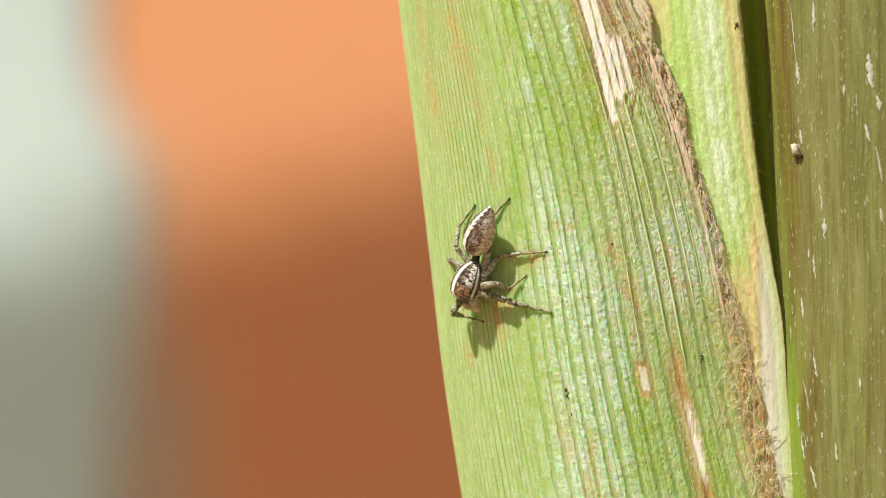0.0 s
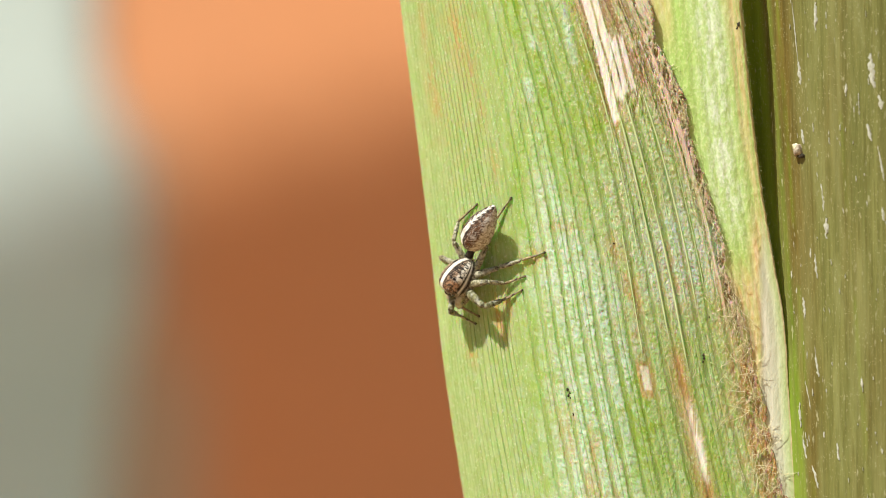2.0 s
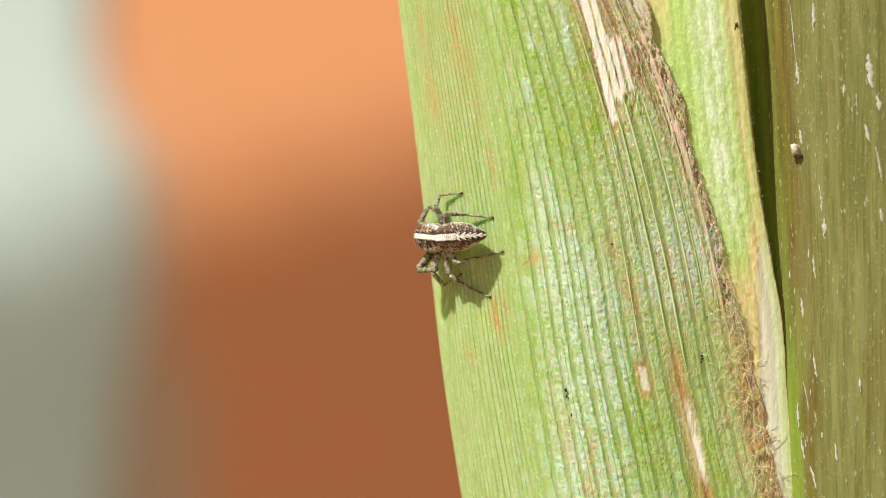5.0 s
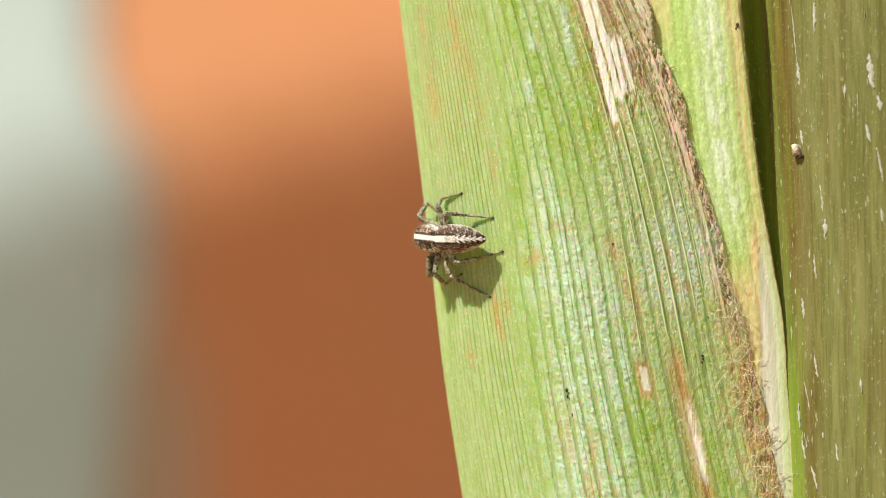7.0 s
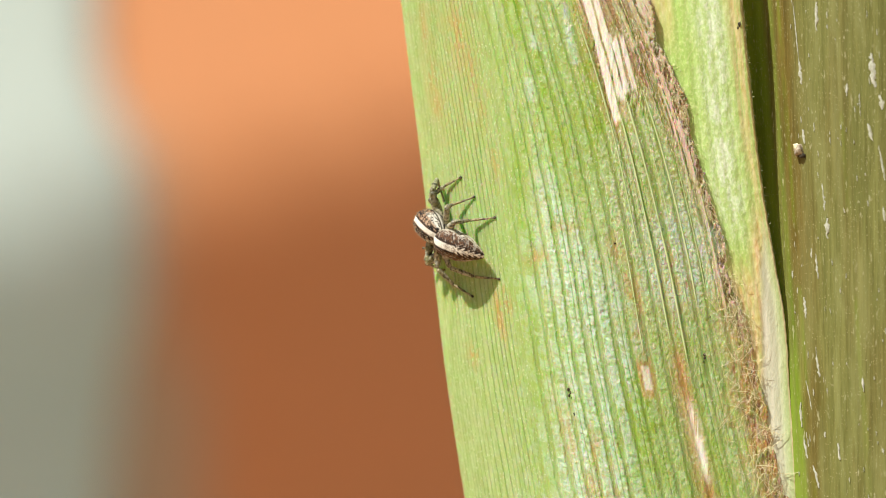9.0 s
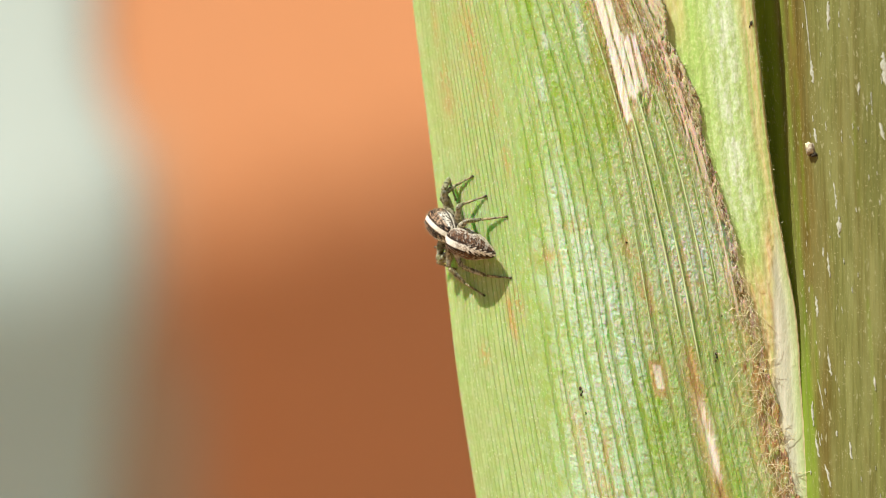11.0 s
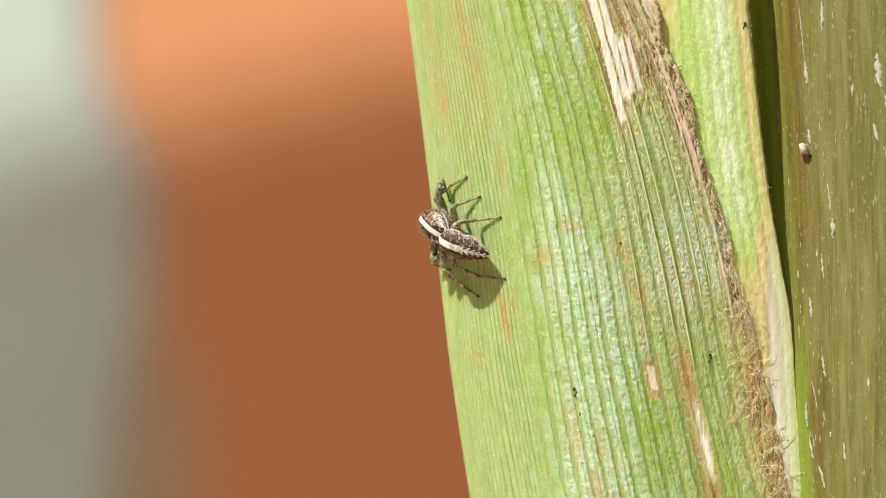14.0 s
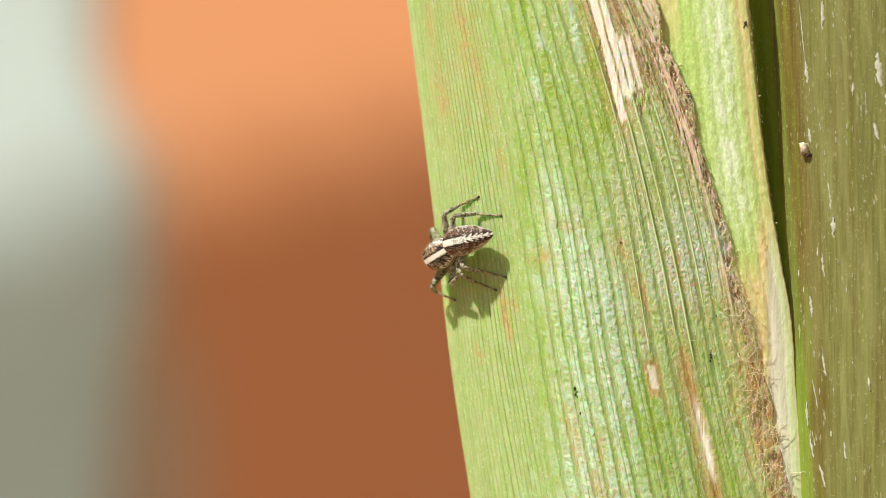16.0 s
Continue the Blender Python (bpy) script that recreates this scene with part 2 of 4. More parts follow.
def curve_at(Y, xs, ys):
    """A smooth curve through xs over ys."""
    Y = np.asarray(Y, float)
    ys, xs = np.array(ys, float), np.array(xs, float)
    m = np.gradient(xs, ys)
    i = np.clip(np.searchsorted(ys, Y) - 1, 0, len(ys) - 2)
    h = ys[i + 1] - ys[i]
    t = (Y - ys[i]) / h
    return ((2 * t**3 - 3 * t**2 + 1) * xs[i] + (t**3 - 2 * t**2 + t) * h * m[i]
            + (3 * t**2 - 2 * t**3) * xs[i + 1] + (t**3 - t**2) * h * m[i + 1])


FOLD, DEEP, ROUND = 130.0, 170.0, 40.0
A0 = math.atan(DEEP / FOLD)


def left_edge(Y):
    return curve_at(Y, EDGE_L, EDGE_Y) + ROUND * (1 - math.sin(A0))


def right_edge(Y):
    return curve_at(Y, EDGE_R, EDGE_Y)


TORN_Y = [-700, -140, 0, 75, 125, 185, 230, 300, 375, 440, 470, 520, 600, 700, 800, 882, 1030, 1250]
TORN_R = [860, 1085, 1146, 1160, 1187, 1213, 1217, 1238, 1262, 1284, 1284, 1301, 1326, 1347, 1368, 1391, 1430, 1488]


def torn_edge(Y):
    return np.interp(Y, TORN_Y, TORN_R)


def inner_lift(Y):
    return curve_at(np.clip(Y, -690, 1240), [2, 4, 10, 28, 49, 66, 72, 74], [-700, -140, 0, 220, 450, 650, 900, 1250])


def sheath_depth(X, Y):
    """How far the sheath's face lies behind its front, where it is seen."""
    dx = np.maximum(X - left_edge(Y), 0)
    across = (X - left_edge(Y)) / (right_edge(Y) + 6 - left_edge(Y))
    return DEEP * np.exp(-dx / FOLD) + (inner_lift(Y) - 8) * ramp(across, 0.38, 1.0)


def arc_length(dx):
    xs = np.linspace(0, 800, 801)
    slope = DEEP / FOLD * np.exp(-xs / FOLD)
    return np.interp(dx, xs, np.concatenate([[0], np.cumsum(np.sqrt(1 + slope**2))])[:801])


VEINS = (0.655, 0.700, 0.748, 0.790, 0.825, 0.860, 0.900)


def outer_sheath(plant):
    cols, back = 840, 40
    heights = np.concatenate([np.linspace(-700, -64, 90), np.linspace(-60, 945, 820), np.linspace(950, 1250, 60)])
    rows = len(heights)
    Y = heights[:, None] * np.ones((1, cols))
    q = np.linspace(0, 1, cols)[None, :] * np.ones((rows, 1))
    L = left_edge(Y)
    R = torn_edge(Y) + 10 * (cloud(Y / 30, 0 * Y, 11) - 0.5) + 9 * (cloud(Y / 7, 0 * Y, 12) - 0.5)
    X = L + q * (R - L)
    W0 = right_edge(Y) - L
    u = (X - L) / W0
    dx = u * 520
    inside = X - L
    s = arc_length(dx)
    warp = s + 14 * (grain(s / 37, Y / 900, 4) - 0.5) + 3.0 * (grain(s / 20, Y / 120, 6) - 0.5)
    phase = warp / 25.0 + 0.3
    fr = phase % 1
    dist = np.minimum(fr, 1 - fr) + 0.16 * (cloud(X / 5, Y / 9, 27, 3) - 0.5) * ramp(u, 0.1, 0.3) + 0.10 * (grain(np.floor(phase + 0.5) * 4.1, Y / 60, 28) - 0.5)
    num = np.floor(phase)
    kind = grain(num * 3.7, Y / 330, 9)
    young = ramp(-inside, -175, -95)
    far = ramp(u, 0.52, 0.66)
    old = ramp(inside, 90, 190)
    valley = (1 - ramp(dist, 0.05, 0.20)) * (0.35 + 0.65 * grain(np.floor(phase + 0.5) * 6.3, Y / 110, 29))
    rib = ramp(dist, 0.08, 0.24)
    split = bell(fr, 0.56, 0.035) * ramp(grain(num * 7.3, Y / 170, 17), 0.48, 0.62) + bell(fr, 0.20, 0.025) * ramp(grain(num * 5.9, Y / 130, 18), 0.45, 0.6)
    thin = np.abs(((phase * 2.8 + 0.12 * (grain(phase * 2.8, Y / 60, 14) - 0.5)) % 1) - 0.5) * 2
    groove3 = ramp(thin, 0.60, 1.0) * young * (0.30 + 0.70 * grain(np.floor(phase * 2.8) * 1.3, Y / 150, 13))
    # crust, rust, dead tissue and bleached streaks
    line = np.interp(Y, [0, 60, 170, 330, 480, 620, 800, 1000], [950, 945, 938, 965, 1010, 1055, 1045, 1070])
    wide = np.interp(Y, [0, 200, 400, 500, 900], [18, 26, 50, 105, 95])
    slant = Y - 0.5 * X
    lace = cloud(X / 9 + 20, slant / 7, 21, 4)
    cells = grain(num * 17.3 + 0.5, (Y + 9 * grain(num * 3.1, Y / 40, 26)) / 13, 24)
    blot = 0.55 * lace + 0.45 * (0.25 + 0.5 * cells)
    lumps = cloud(X / 6 + 3, slant / 4.5, 22, 3)
    field = bell(X, line, wide) * (0.25 * ramp(Y, -40, 60) + 0.75 * ramp(Y, 180, 420))
    field = np.maximum(field, 1.0 * bell(X, 1195, 90) * bell(Y, 455, 120))
    field = np.maximum(field, 1.1 * ramp(X - torn_edge(Y), -40, -22) * bell(Y, 420, 34))
    field = np.maximum(field, 0.48 * bell(X, 1090, 160) * bell(Y, 400, 360))
    field = np.maximum(field, 0.30 * bell(X, 1003, 26) * ramp(-Y, -330, 60))
    field = np.maximum(field, 0.26 * ramp(inside, 110, 220))
    scurf = np.clip(field ** 0.6 * (0.22 + 0.78 * rib) * (1 - 0.6 * split) * (0.45 * ramp(field, 0.3, 0.8) + 0.55 * ramp(blot, 0.47 - 0.14 * field, 0.62 - 0.12 * field)), 0, 1)
    for cx, cy, ry in ((940, 74, 20), (934, 160, 26), (1003, 60, 60)):
        scurf = np.maximum(scurf, 0.85 * bell(X - (Y - cy) * 0.2, cx, 8) * ramp(-np.abs(Y - cy), -ry, -ry + 8) * ramp(blot, 0.2, 0.45))
    margin = np.interp(Y, [-140, 0, 60, 120, 210, 330, 480, 620, 760, 1030], [0.70, 0.74, 0.765, 0.83, 0.905, 0.945, 0.955, 0.975, 0.965, 0.96])
    wob = 0.06 * (cloud(phase * 0.9, Y / 160, 41) - 0.5)
    brown = ramp(u + wob, margin - 0.05, margin + 0.03) * (0.6 + 0.4 * ramp(cloud(phase * 1.5, Y / 60, 42), 0.3, 0.55))
    lower = ramp(Y, 470, 600)
    golden = np.maximum(brown, ramp(u + wob, margin - 0.12, margin + 0.02) * ramp(cloud(X / 12, Y / 20, 38, 3), 0.42, 0.6)) * lower
    brown = brown * (1 - 0.85 * lower * ramp(cloud(X / 9, Y / 24, 39, 3), 0.38, 0.54))
    strand = ramp(0.8 * cloud(phase * 3.6 + 0.22 * grain(X / 30, Y / 60, 46), Y / 200, 45, 3) + 0.2 * cloud(X / 4, Y / 14, 47, 3), 0.47, 0.62)
    strand = strand * (1 - 0.7 * ramp(Y, 500, 640))
    strand = np.maximum(strand, 0.8 * (1 - 0.5 * ramp(Y, 520, 640)) * ramp(X - R, -30, -6) * ramp(cloud(X / 4, Y / 16, 48, 3), 0.4, 0.55))
    streak = bell(u + wob * 0.3, 0.763, 0.026) * ramp(Y, 590, 650) * ramp(-Y, -960, -880)
    scar = bell(u + wob * 0.4, 0.734, 0.011) * ramp(Y, 620, 700) * ramp(-Y, -960, -880)
    brown = np.maximum(brown, 0.45 * scar)
    strand = strand * (1 - scar)
    streak = np.maximum(streak, 0.8 * bell(u + wob * 0.5, 0.665, 0.016) * ramp(Y, 430, 560) * ramp(-Y, -780, -640) * ramp(cloud(X / 8, Y / 34, 43), 0.35, 0.6))
    streak = np.maximum(streak, 0.7 * bell(u, 0.43, 0.03) * ramp(Y, 690, 800) * ramp(cloud(X / 9, Y / 40, 49), 0.38, 0.62))
    ochre = ramp(Y, 590, 660) * ramp(X - R, -62, -30) * ramp(cloud(X / 10, Y / 26, 37, 3), 0.34, 0.50)
    rust = np.maximum(np.maximum(0.95 * streak, 0.5 * golden), ochre)
    warm = 0.75 * bell(u, 0.645, 0.022) * bell(Y, 500, 130) + 0.5 * bell(u, 0.80, 0.05) * bell(Y, 480, 90) + 0.55 * bell(u, 0.72, 0.06) * ramp(-Y, -260, -120)
    warm = warm + 0.55 * ramp(u, 0.82, 0.92) * ramp(Y, 620, 740)
    warm = warm + 0.45 * bell(u, 0.45, 0.05) * ramp(Y, 720, 840) + 0.25 * bell(inside, 75, 60) * ramp(-Y, -420, -150)
    rust = np.maximum(rust, warm * ramp(cloud(phase * 2.2 + 4, Y / 17, 66, 4), 0.40, 0.62))
    for cx, cy, w, h, k in ((806, 60, 11, 75, .5), (828, 120, 7, 60, .45), (762, 150, 8, 60, .45), (770, 185, 7, 30, .5), (878, 560, 5, 42, .7),
                            (894, 540, 4, 26, 1.0), (886, 585, 3, 30, 1.0), (833, 628, 5, 22, .6), (946, 458, 15, 17, .5), (1080, 440, 8, 24, .6),
                            (990, 402, 14, 14, .45), (1000, 770, 9, 60, .5), (1210, 505, 9, 12, .6), (870, 285, 5, 40, .5), (1045, 860, 10, 40, .5),
                            (745, 40, 4, 50, .5), (848, 200, 5, 40, .45), (1035, 40, 10, 70, .8), (1080, 190, 10, 50, .7)):
        lean = 0.10 + 0.0004 * (cx - 745)
        fade = (0.5 + 0.5 * ramp(cloud(phase * 6 + cx, Y / 70, 44), 0.44, 0.56)) * ramp(cloud(phase * 4 + cx, Y / 9, 45), 0.28, 0.48)
        rust = np.maximum(rust, np.clip(1.5 * k, 0, 1.2) * fade * bell(X - (Y - cy) * lean, cx, w * 1.7) * bell(Y, cy, h))
    lane = X - 1060 - (Y - 100) * 0.255 + 0.00012 * (Y - 100) ** 2
    ragged = 22 * (cloud(X / 3, Y / 18, 51, 3) - 0.5)
    bleach = 0 * X
    for middle, wide_of, top, low in ((0, 6.5, -12, 216), (16.5, 6.0, -2, 176), (29.5, 5.6, 66, 166), (44, 5.2, 62, 164)):
        edge_of = wide_of * (0.75 + 0.5 * grain(Y / 34, middle + 0 * Y, 54))
        strip = ramp(-np.abs(lane - middle), -edge_of - 1.2, -edge_of + 1.2) * ramp(Y + ragged, top - 8, top + 8) * ramp(-Y + ragged, -low - 8, -low + 8)
        bleach = np.maximum(bleach, strip * (0.80 + 0.20 * ramp(cloud(X / 3, Y / 12, 53, 3), 0.28, 0.48)))
    casing = ramp(lane, -16, -8) * ramp(-lane, -66, -46) * ramp(-Y + ragged, -230, -180)
    tail = bell(X - (Y - 790) * 0.22, 1234, 8) * ramp(Y, 690, 745) * ramp(-Y, -868, -820) * ramp(cloud(X / 5, Y / 90, 52), 0.25, 0.45)
    bleach = np.maximum(bleach, 0.95 * tail)
    bleach = np.maximum(bleach, 0.7 * ramp(-np.abs(X - (Y - 668) * 0.2 - 1140), -9, -5) * ramp(-np.abs(Y - 670), -24, -18))
    brown = np.maximum(brown, 0.8 * casing * ramp(cloud(X / 4, Y / 26, 55, 3), 0.30, 0.50))
    strand = strand * (1 - 0.7 * casing)
    rust = np.maximum(rust, 0.85 * ramp(-np.abs(X - (Y - 668) * 0.2 - 1137), -13, -9) * ramp(-np.abs(Y - 672), -40, -26))
    scurf = scurf * (1 - 0.85 * np.clip(rust, 0, 1))
    deep = 0.85 * bell(X, 1110, 60) * bell(Y, 775, 110) + 0.6 * bell(X, 905, 22) * ramp(cloud(X / 25, Y / 160, 61), 0.3, 0.7)
    deep = deep + 0.5 * bell(X, 1030, 60) * bell(Y, 130, 240) + 0.55 * ramp(cloud(phase * 0.8, Y / 220, 62), 0.48, 0.72)
    deep = deep * ramp(inside, 90, 200)
    olive = 0.95 * ramp(u, 0.50, 0.72) * ramp(-Y, -760, -480) + 0.75 * ramp(u, 0.80, 0.92)
    olive = olive * (1 - 0.7 * ramp(Y, 540, 700))
    olive = olive * (0.35 + 0.65 * ramp(cloud(X / 14, Y / 30, 63), 0.3, 0.6)) * (0.4 + 0.6 * rib)
    height = 2.6 * np.sqrt(rib) * (0.6 + 0.4 * kind) * (1 - 0.3 * far) * old + 3.0 * (1 - groove3) * young - 1.4 * split * old
    height = height + 3.2 * scurf * (lumps - 0.35) + 2.6 * rib * old * (1 - 0.55 * far) * (cloud(X / 8, Y / 7, 71, 3) - 0.3)
    height = height + 2.4 * far * (0.3 + 0.7 * rib) * (1 - brown) * (cloud(X / 3.5, Y / 4.5, 73, 3) - 0.4)
    height = height + 9.0 * brown * (strand - 0.5) + 1.0 * bleach * rib - 1.5 * rust * cloud(X / 5, Y / 24, 74, 2)
    height = height * (0.6 + 0.4 * ramp(inside, 0, 160)) * (1 - 0.75 * bleach)
    d = sheath_depth(X, Y) - height + 14 * ramp(q, 0.992, 1.0)
    # the rounded fold at the side, and the face behind it
    a = np.linspace(0, 1, back)[::-1][None, :] ** 1.3 * radians(105) + A0
    Yb = Y[:, :1] * np.ones((1, back))
    ripple = 1.2 * np.abs(np.sin(a * 9)) ** 2
    Xb = left_edge(Yb) - (ROUND + ripple) * (np.sin(a) - math.sin(A0))
    db = DEEP + (ROUND + ripple) * (math.cos(A0) - np.cos(a))
    zero = 0 * Xb
    pts = np.concatenate([plan_xyz(Xb, Yb, db)[:, :-1], plan_xyz(X, Y, d)], 1)
    join = lambda v, side=0.0: np.concatenate([zero[:, :-1] + side, v * np.ones_like(X)], 1)
    broken = 0.35 + 0.65 * ramp(cloud(X / 14, Y / 22, 64, 3), 0.36, 0.56)
    beside = 0 * X
    for i, v in enumerate(VEINS):
        beside = np.maximum(beside, bell((u - v - 0.003 * np.sin(Y / 130 + i)) * W0, 4.5, 2.4) + 0.5 * bell((u - v - 0.003 * np.sin(Y / 130 + i)) * W0, -4.5, 2.0))
    tone = 0.26 + 0.22 * grain(np.floor(phase + 0.5) * 2.9, Y / 190, 65) + 0.5 * far
    mark = np.maximum(np.maximum(valley * tone * old * (0.5 + 0.5 * broken), 0.45 * split * old * broken), groove3 * 0.85)
    mark = mark * (1 - 0.5 * bell(inside, 150, 60) * ramp(-Y, -700, -500))
    mark = np.maximum(mark, 0.5 * beside * ramp(Y, 20, 160) * ramp(-Y, -700, -560) * (0.6 + 0.4 * broken))
    mesh = grid_mesh("outer_sheath", pts, {"stain_a": (join(scurf), join(brown), join(bleach)),
                                           "stain_b": (join(rust), join(deep), join(mark)),
                                           "stain_c": (join(strand), join(olive), join(young, 1.0))})
    return link("outer_sheath", mesh, SHEATH, plant, "pale green ribbed sheath with chalky crust and a torn brown margin")


INNER_R = [1225, 1292, 1309, 1330, 1346, 1366, 1386, 1396, 1408, 1418, 1436]
INNER_Y = [-700, -140, 0, 200, 330, 450, 560, 700, 882, 1030, 1250]


def inner_depth(X, Y):
    right = curve_at(Y, INNER_R, INNER_Y)
    return inner_lift(Y) + 9 * ((right - X) / 90.0 - 0.6) ** 2


def inner_sheath(plant):
    cols = 110
    heights = np.concatenate([np.linspace(-700, -64, 60), np.linspace(-60, 945, 300), np.linspace(950, 1250, 30)])
    rows = len(heights)
    Y = heights[:, None] * np.ones((1, cols))
    u = np.linspace(0, 1, cols)[None, :] * np.ones((rows, 1))
    R = curve_at(Y, INNER_R, INNER_Y) + 2.5 * (cloud(Y / 14, 0 * Y, 81) - 0.5)
    L = np.minimum(torn_edge(Y) - 70, R - 40)
    X = L + u * (R - L)
    away = R - X
    n = cloud(away / 9, Y / 60, 82)
    lowdown = ramp(Y, 420, 540)
    brim = np.interp(Y, [0, 200, 330, 450], [38, 34, 20, 12])
    slant_of = np.interp(Y, [320, 450, 560, 640], [6, 26, 46, 58])
    band = np.interp(Y, [330, 450, 560, 620, 700, 760, 850], [2, 24, 44, 50, 54, 44, 36]) + 7 * (n - 0.5)
    cream = ramp(Y, 350, 450) * ramp(-away, -band - 3, -band + 7) * (0.30 + 0.70 * ramp(away, 2, 28)) * (0.85 + 0.15 * n)
    tan = 0.75 * (1 - lowdown) * ramp(-away, -brim - 12 * n, -0.45 * brim) * ramp(Y, -300, 0) * (0.15 + 0.85 * ramp(cloud(away / 2.6, Y / 130, 87, 3), 0.44, 0.58))
    tan = np.maximum(tan, 0.95 * ramp(Y, 320, 430) * bell(away, slant_of + 4 + 8 * (n - 0.5), 12))
    tan = np.maximum(tan, 0.9 * ramp(-Y, -130, 0) * ramp(away, 120, 134) * (0.5 + 0.5 * n))
    tan = np.maximum(tan, 0.8 * ramp(away, 95, 140) * ramp(Y, 430, 520))
    tan = np.maximum(tan, 0.95 * lowdown * ramp(away, 26, 40) * (0.6 + 0.4 * ramp(cloud(away / 6, Y / 18, 88, 3), 0.35, 0.55)))
    spots = ramp(cloud(away / 5, Y / 22, 85, 3), 0.56, 0.66)
    tan = np.maximum(tan, 0.3 * spots * ramp(-away, -50, -15) * (1 - lowdown))
    tan = np.maximum(tan * (1 - 0.3 * ramp(cloud(away / 4, Y / 40, 86, 3), 0.4, 0.6)), 0.9 * bell(away, 3, 2.5))
    pale = bell(away, 62, 26) * ramp(-Y, -470, -330) * (0.35 + 0.65 * ramp(cloud(away / 10, Y / 26, 83, 4), 0.35, 0.6))
    ribs = np.abs(np.sin(away / 6.3))
    d = inner_depth(X, Y) - 1.2 * ribs * (1 - 0.5 * cream) - 1.6 * cloud(X / 4, Y / 9, 84, 3) * (1 - 0.95 * cream) + 75 * ramp(u, 0.982, 1.0) ** 2
    mesh = grid_mesh("inner_sheath", plan_xyz(X, Y, d), {"stain_a": (cream, tan, pale)})
    return link("inner_sheath", mesh, INNER, plant, "yellow-green inner sheath with tan edge and cream lower margin")


AXIS_X, RADIUS = 1642.5, 400.0


def stalk_depth(X, Y):
    x = np.clip((X - AXIS_X - 0.062 * (Y - 441)) / RADIUS, -0.999, 0.999)
    return -28 + RADIUS * (1 - np.sqrt(1 - x * x))


def stalk(plant):
    rows, cols = 330, 460
    Y = np.linspace(-200, 1090, rows)[:, None] * np.ones((1, cols))
    a = np.linspace(0, math.tau, cols, endpoint=False)[None, :] * np.ones((rows, 1)) - 1.2
    long = cloud(a * 55, Y / 400, 91) - 0.5
    r = RADIUS + 3.0 * long + 1.6 * (cloud(a * 90, Y / 26, 92) - 0.5)
    X = AXIS_X + 0.062 * (Y - 441) + r * np.sin(a)
    d = -28 + RADIUS - r * np.cos(a)
    lane = X - 0.075 * Y
    brown = bell(lane, 1374, 24) * ramp(-Y, -700, -420) * (0.6 + 0.4 * cloud(a * 60, Y / 90, 93))
    brown = np.maximum(brown, 0.7 * bell(X, 1432, 22) * ramp(Y, 520, 720))
    fresh = np.clip(0.65 * ramp(-(X - 0.05 * (Y - 800)), -1432, -1404) * ramp(Y, 520, 760) + 0.95 * ramp(-lane, -1352, -1338) + 0.5 * bell(lane, 1356, 4), 0, 1)
    fresh = np.clip(fresh + 0.35 * bell(lane, 1470, 3) * ramp(cloud(a * 9, Y / 120, 95), 0.4, 0.6) + 0.4 * bell(lane, 1372, 3) * ramp(cloud(a * 9, Y / 90, 96), 0.4, 0.6), 0, 1)
    wax = ramp(cloud(a * 30, Y / 170, 94), 0.45, 0.7) * bell(X, 1490, 90)
    mesh = grid_mesh("stalk", plan_xyz(X, Y, d), {"stain_a": (brown, fresh, wax)}, close=True)
    return link("stalk", mesh, STALK, plant, "olive-brown cane stalk with whitish wax flecks")


def flake(name, X, Y, length, width, lean, parent, seed, depth, mat):
    """A thin ragged flake lying on the stalk."""
    r = random.Random(seed)
    bm = bmesh.new()
    n = max(5, int(length / 4))
    rows = []
    for i in range(n + 1):
        t = i / n
        w = width * (0.25 + math.sin(math.pi * min(max(t, 0.04), 0.96)) ** 0.6) * r.uniform(0.35, 1.0) * 0.42
        cy = Y + (t - 0.5) * length
        cx = X + (t - 0.5) * length * lean + r.uniform(-1, 1) * width * 0.15
        rows.append([(cx - w, cy, 0), (cx - w * 0.5, cy, 1.6), (cx + w * 0.5, cy, 1.6), (cx + w, cy, 0)])
    verts = [[bm.verts.new(place(x, y, float(depth(x, y)) + 0.4 - up)) for x, y, up in row] for row in rows]
    for p, q in zip(verts, verts[1:]):
        for k in range(3):
            bm.faces.new((p[k], p[k + 1], q[k + 1], q[k]))
    return part(name, bm, mat, parent)


def lump(name, X, Y, size, parent, seed, depth, mat, label="", stretch=1.4, rise=0.35):
    bm = bmesh.new()
    bmesh.ops.create_icosphere(bm, subdivisions=2, radius=1)
    base = place(X, Y, float(depth(X, Y)))
    for v in bm.verts:
        k = 0.75 + 0.6 * noise.noise(v.co * 1.7 + Vector((seed * 3.1, 0, 0)))
        v.co = base + Vector((v.co.x * k, v.co.y * k * 0.7 - rise, v.co.z * k * stretch)) * size * S
    return part(name, bm, mat, parent, label)


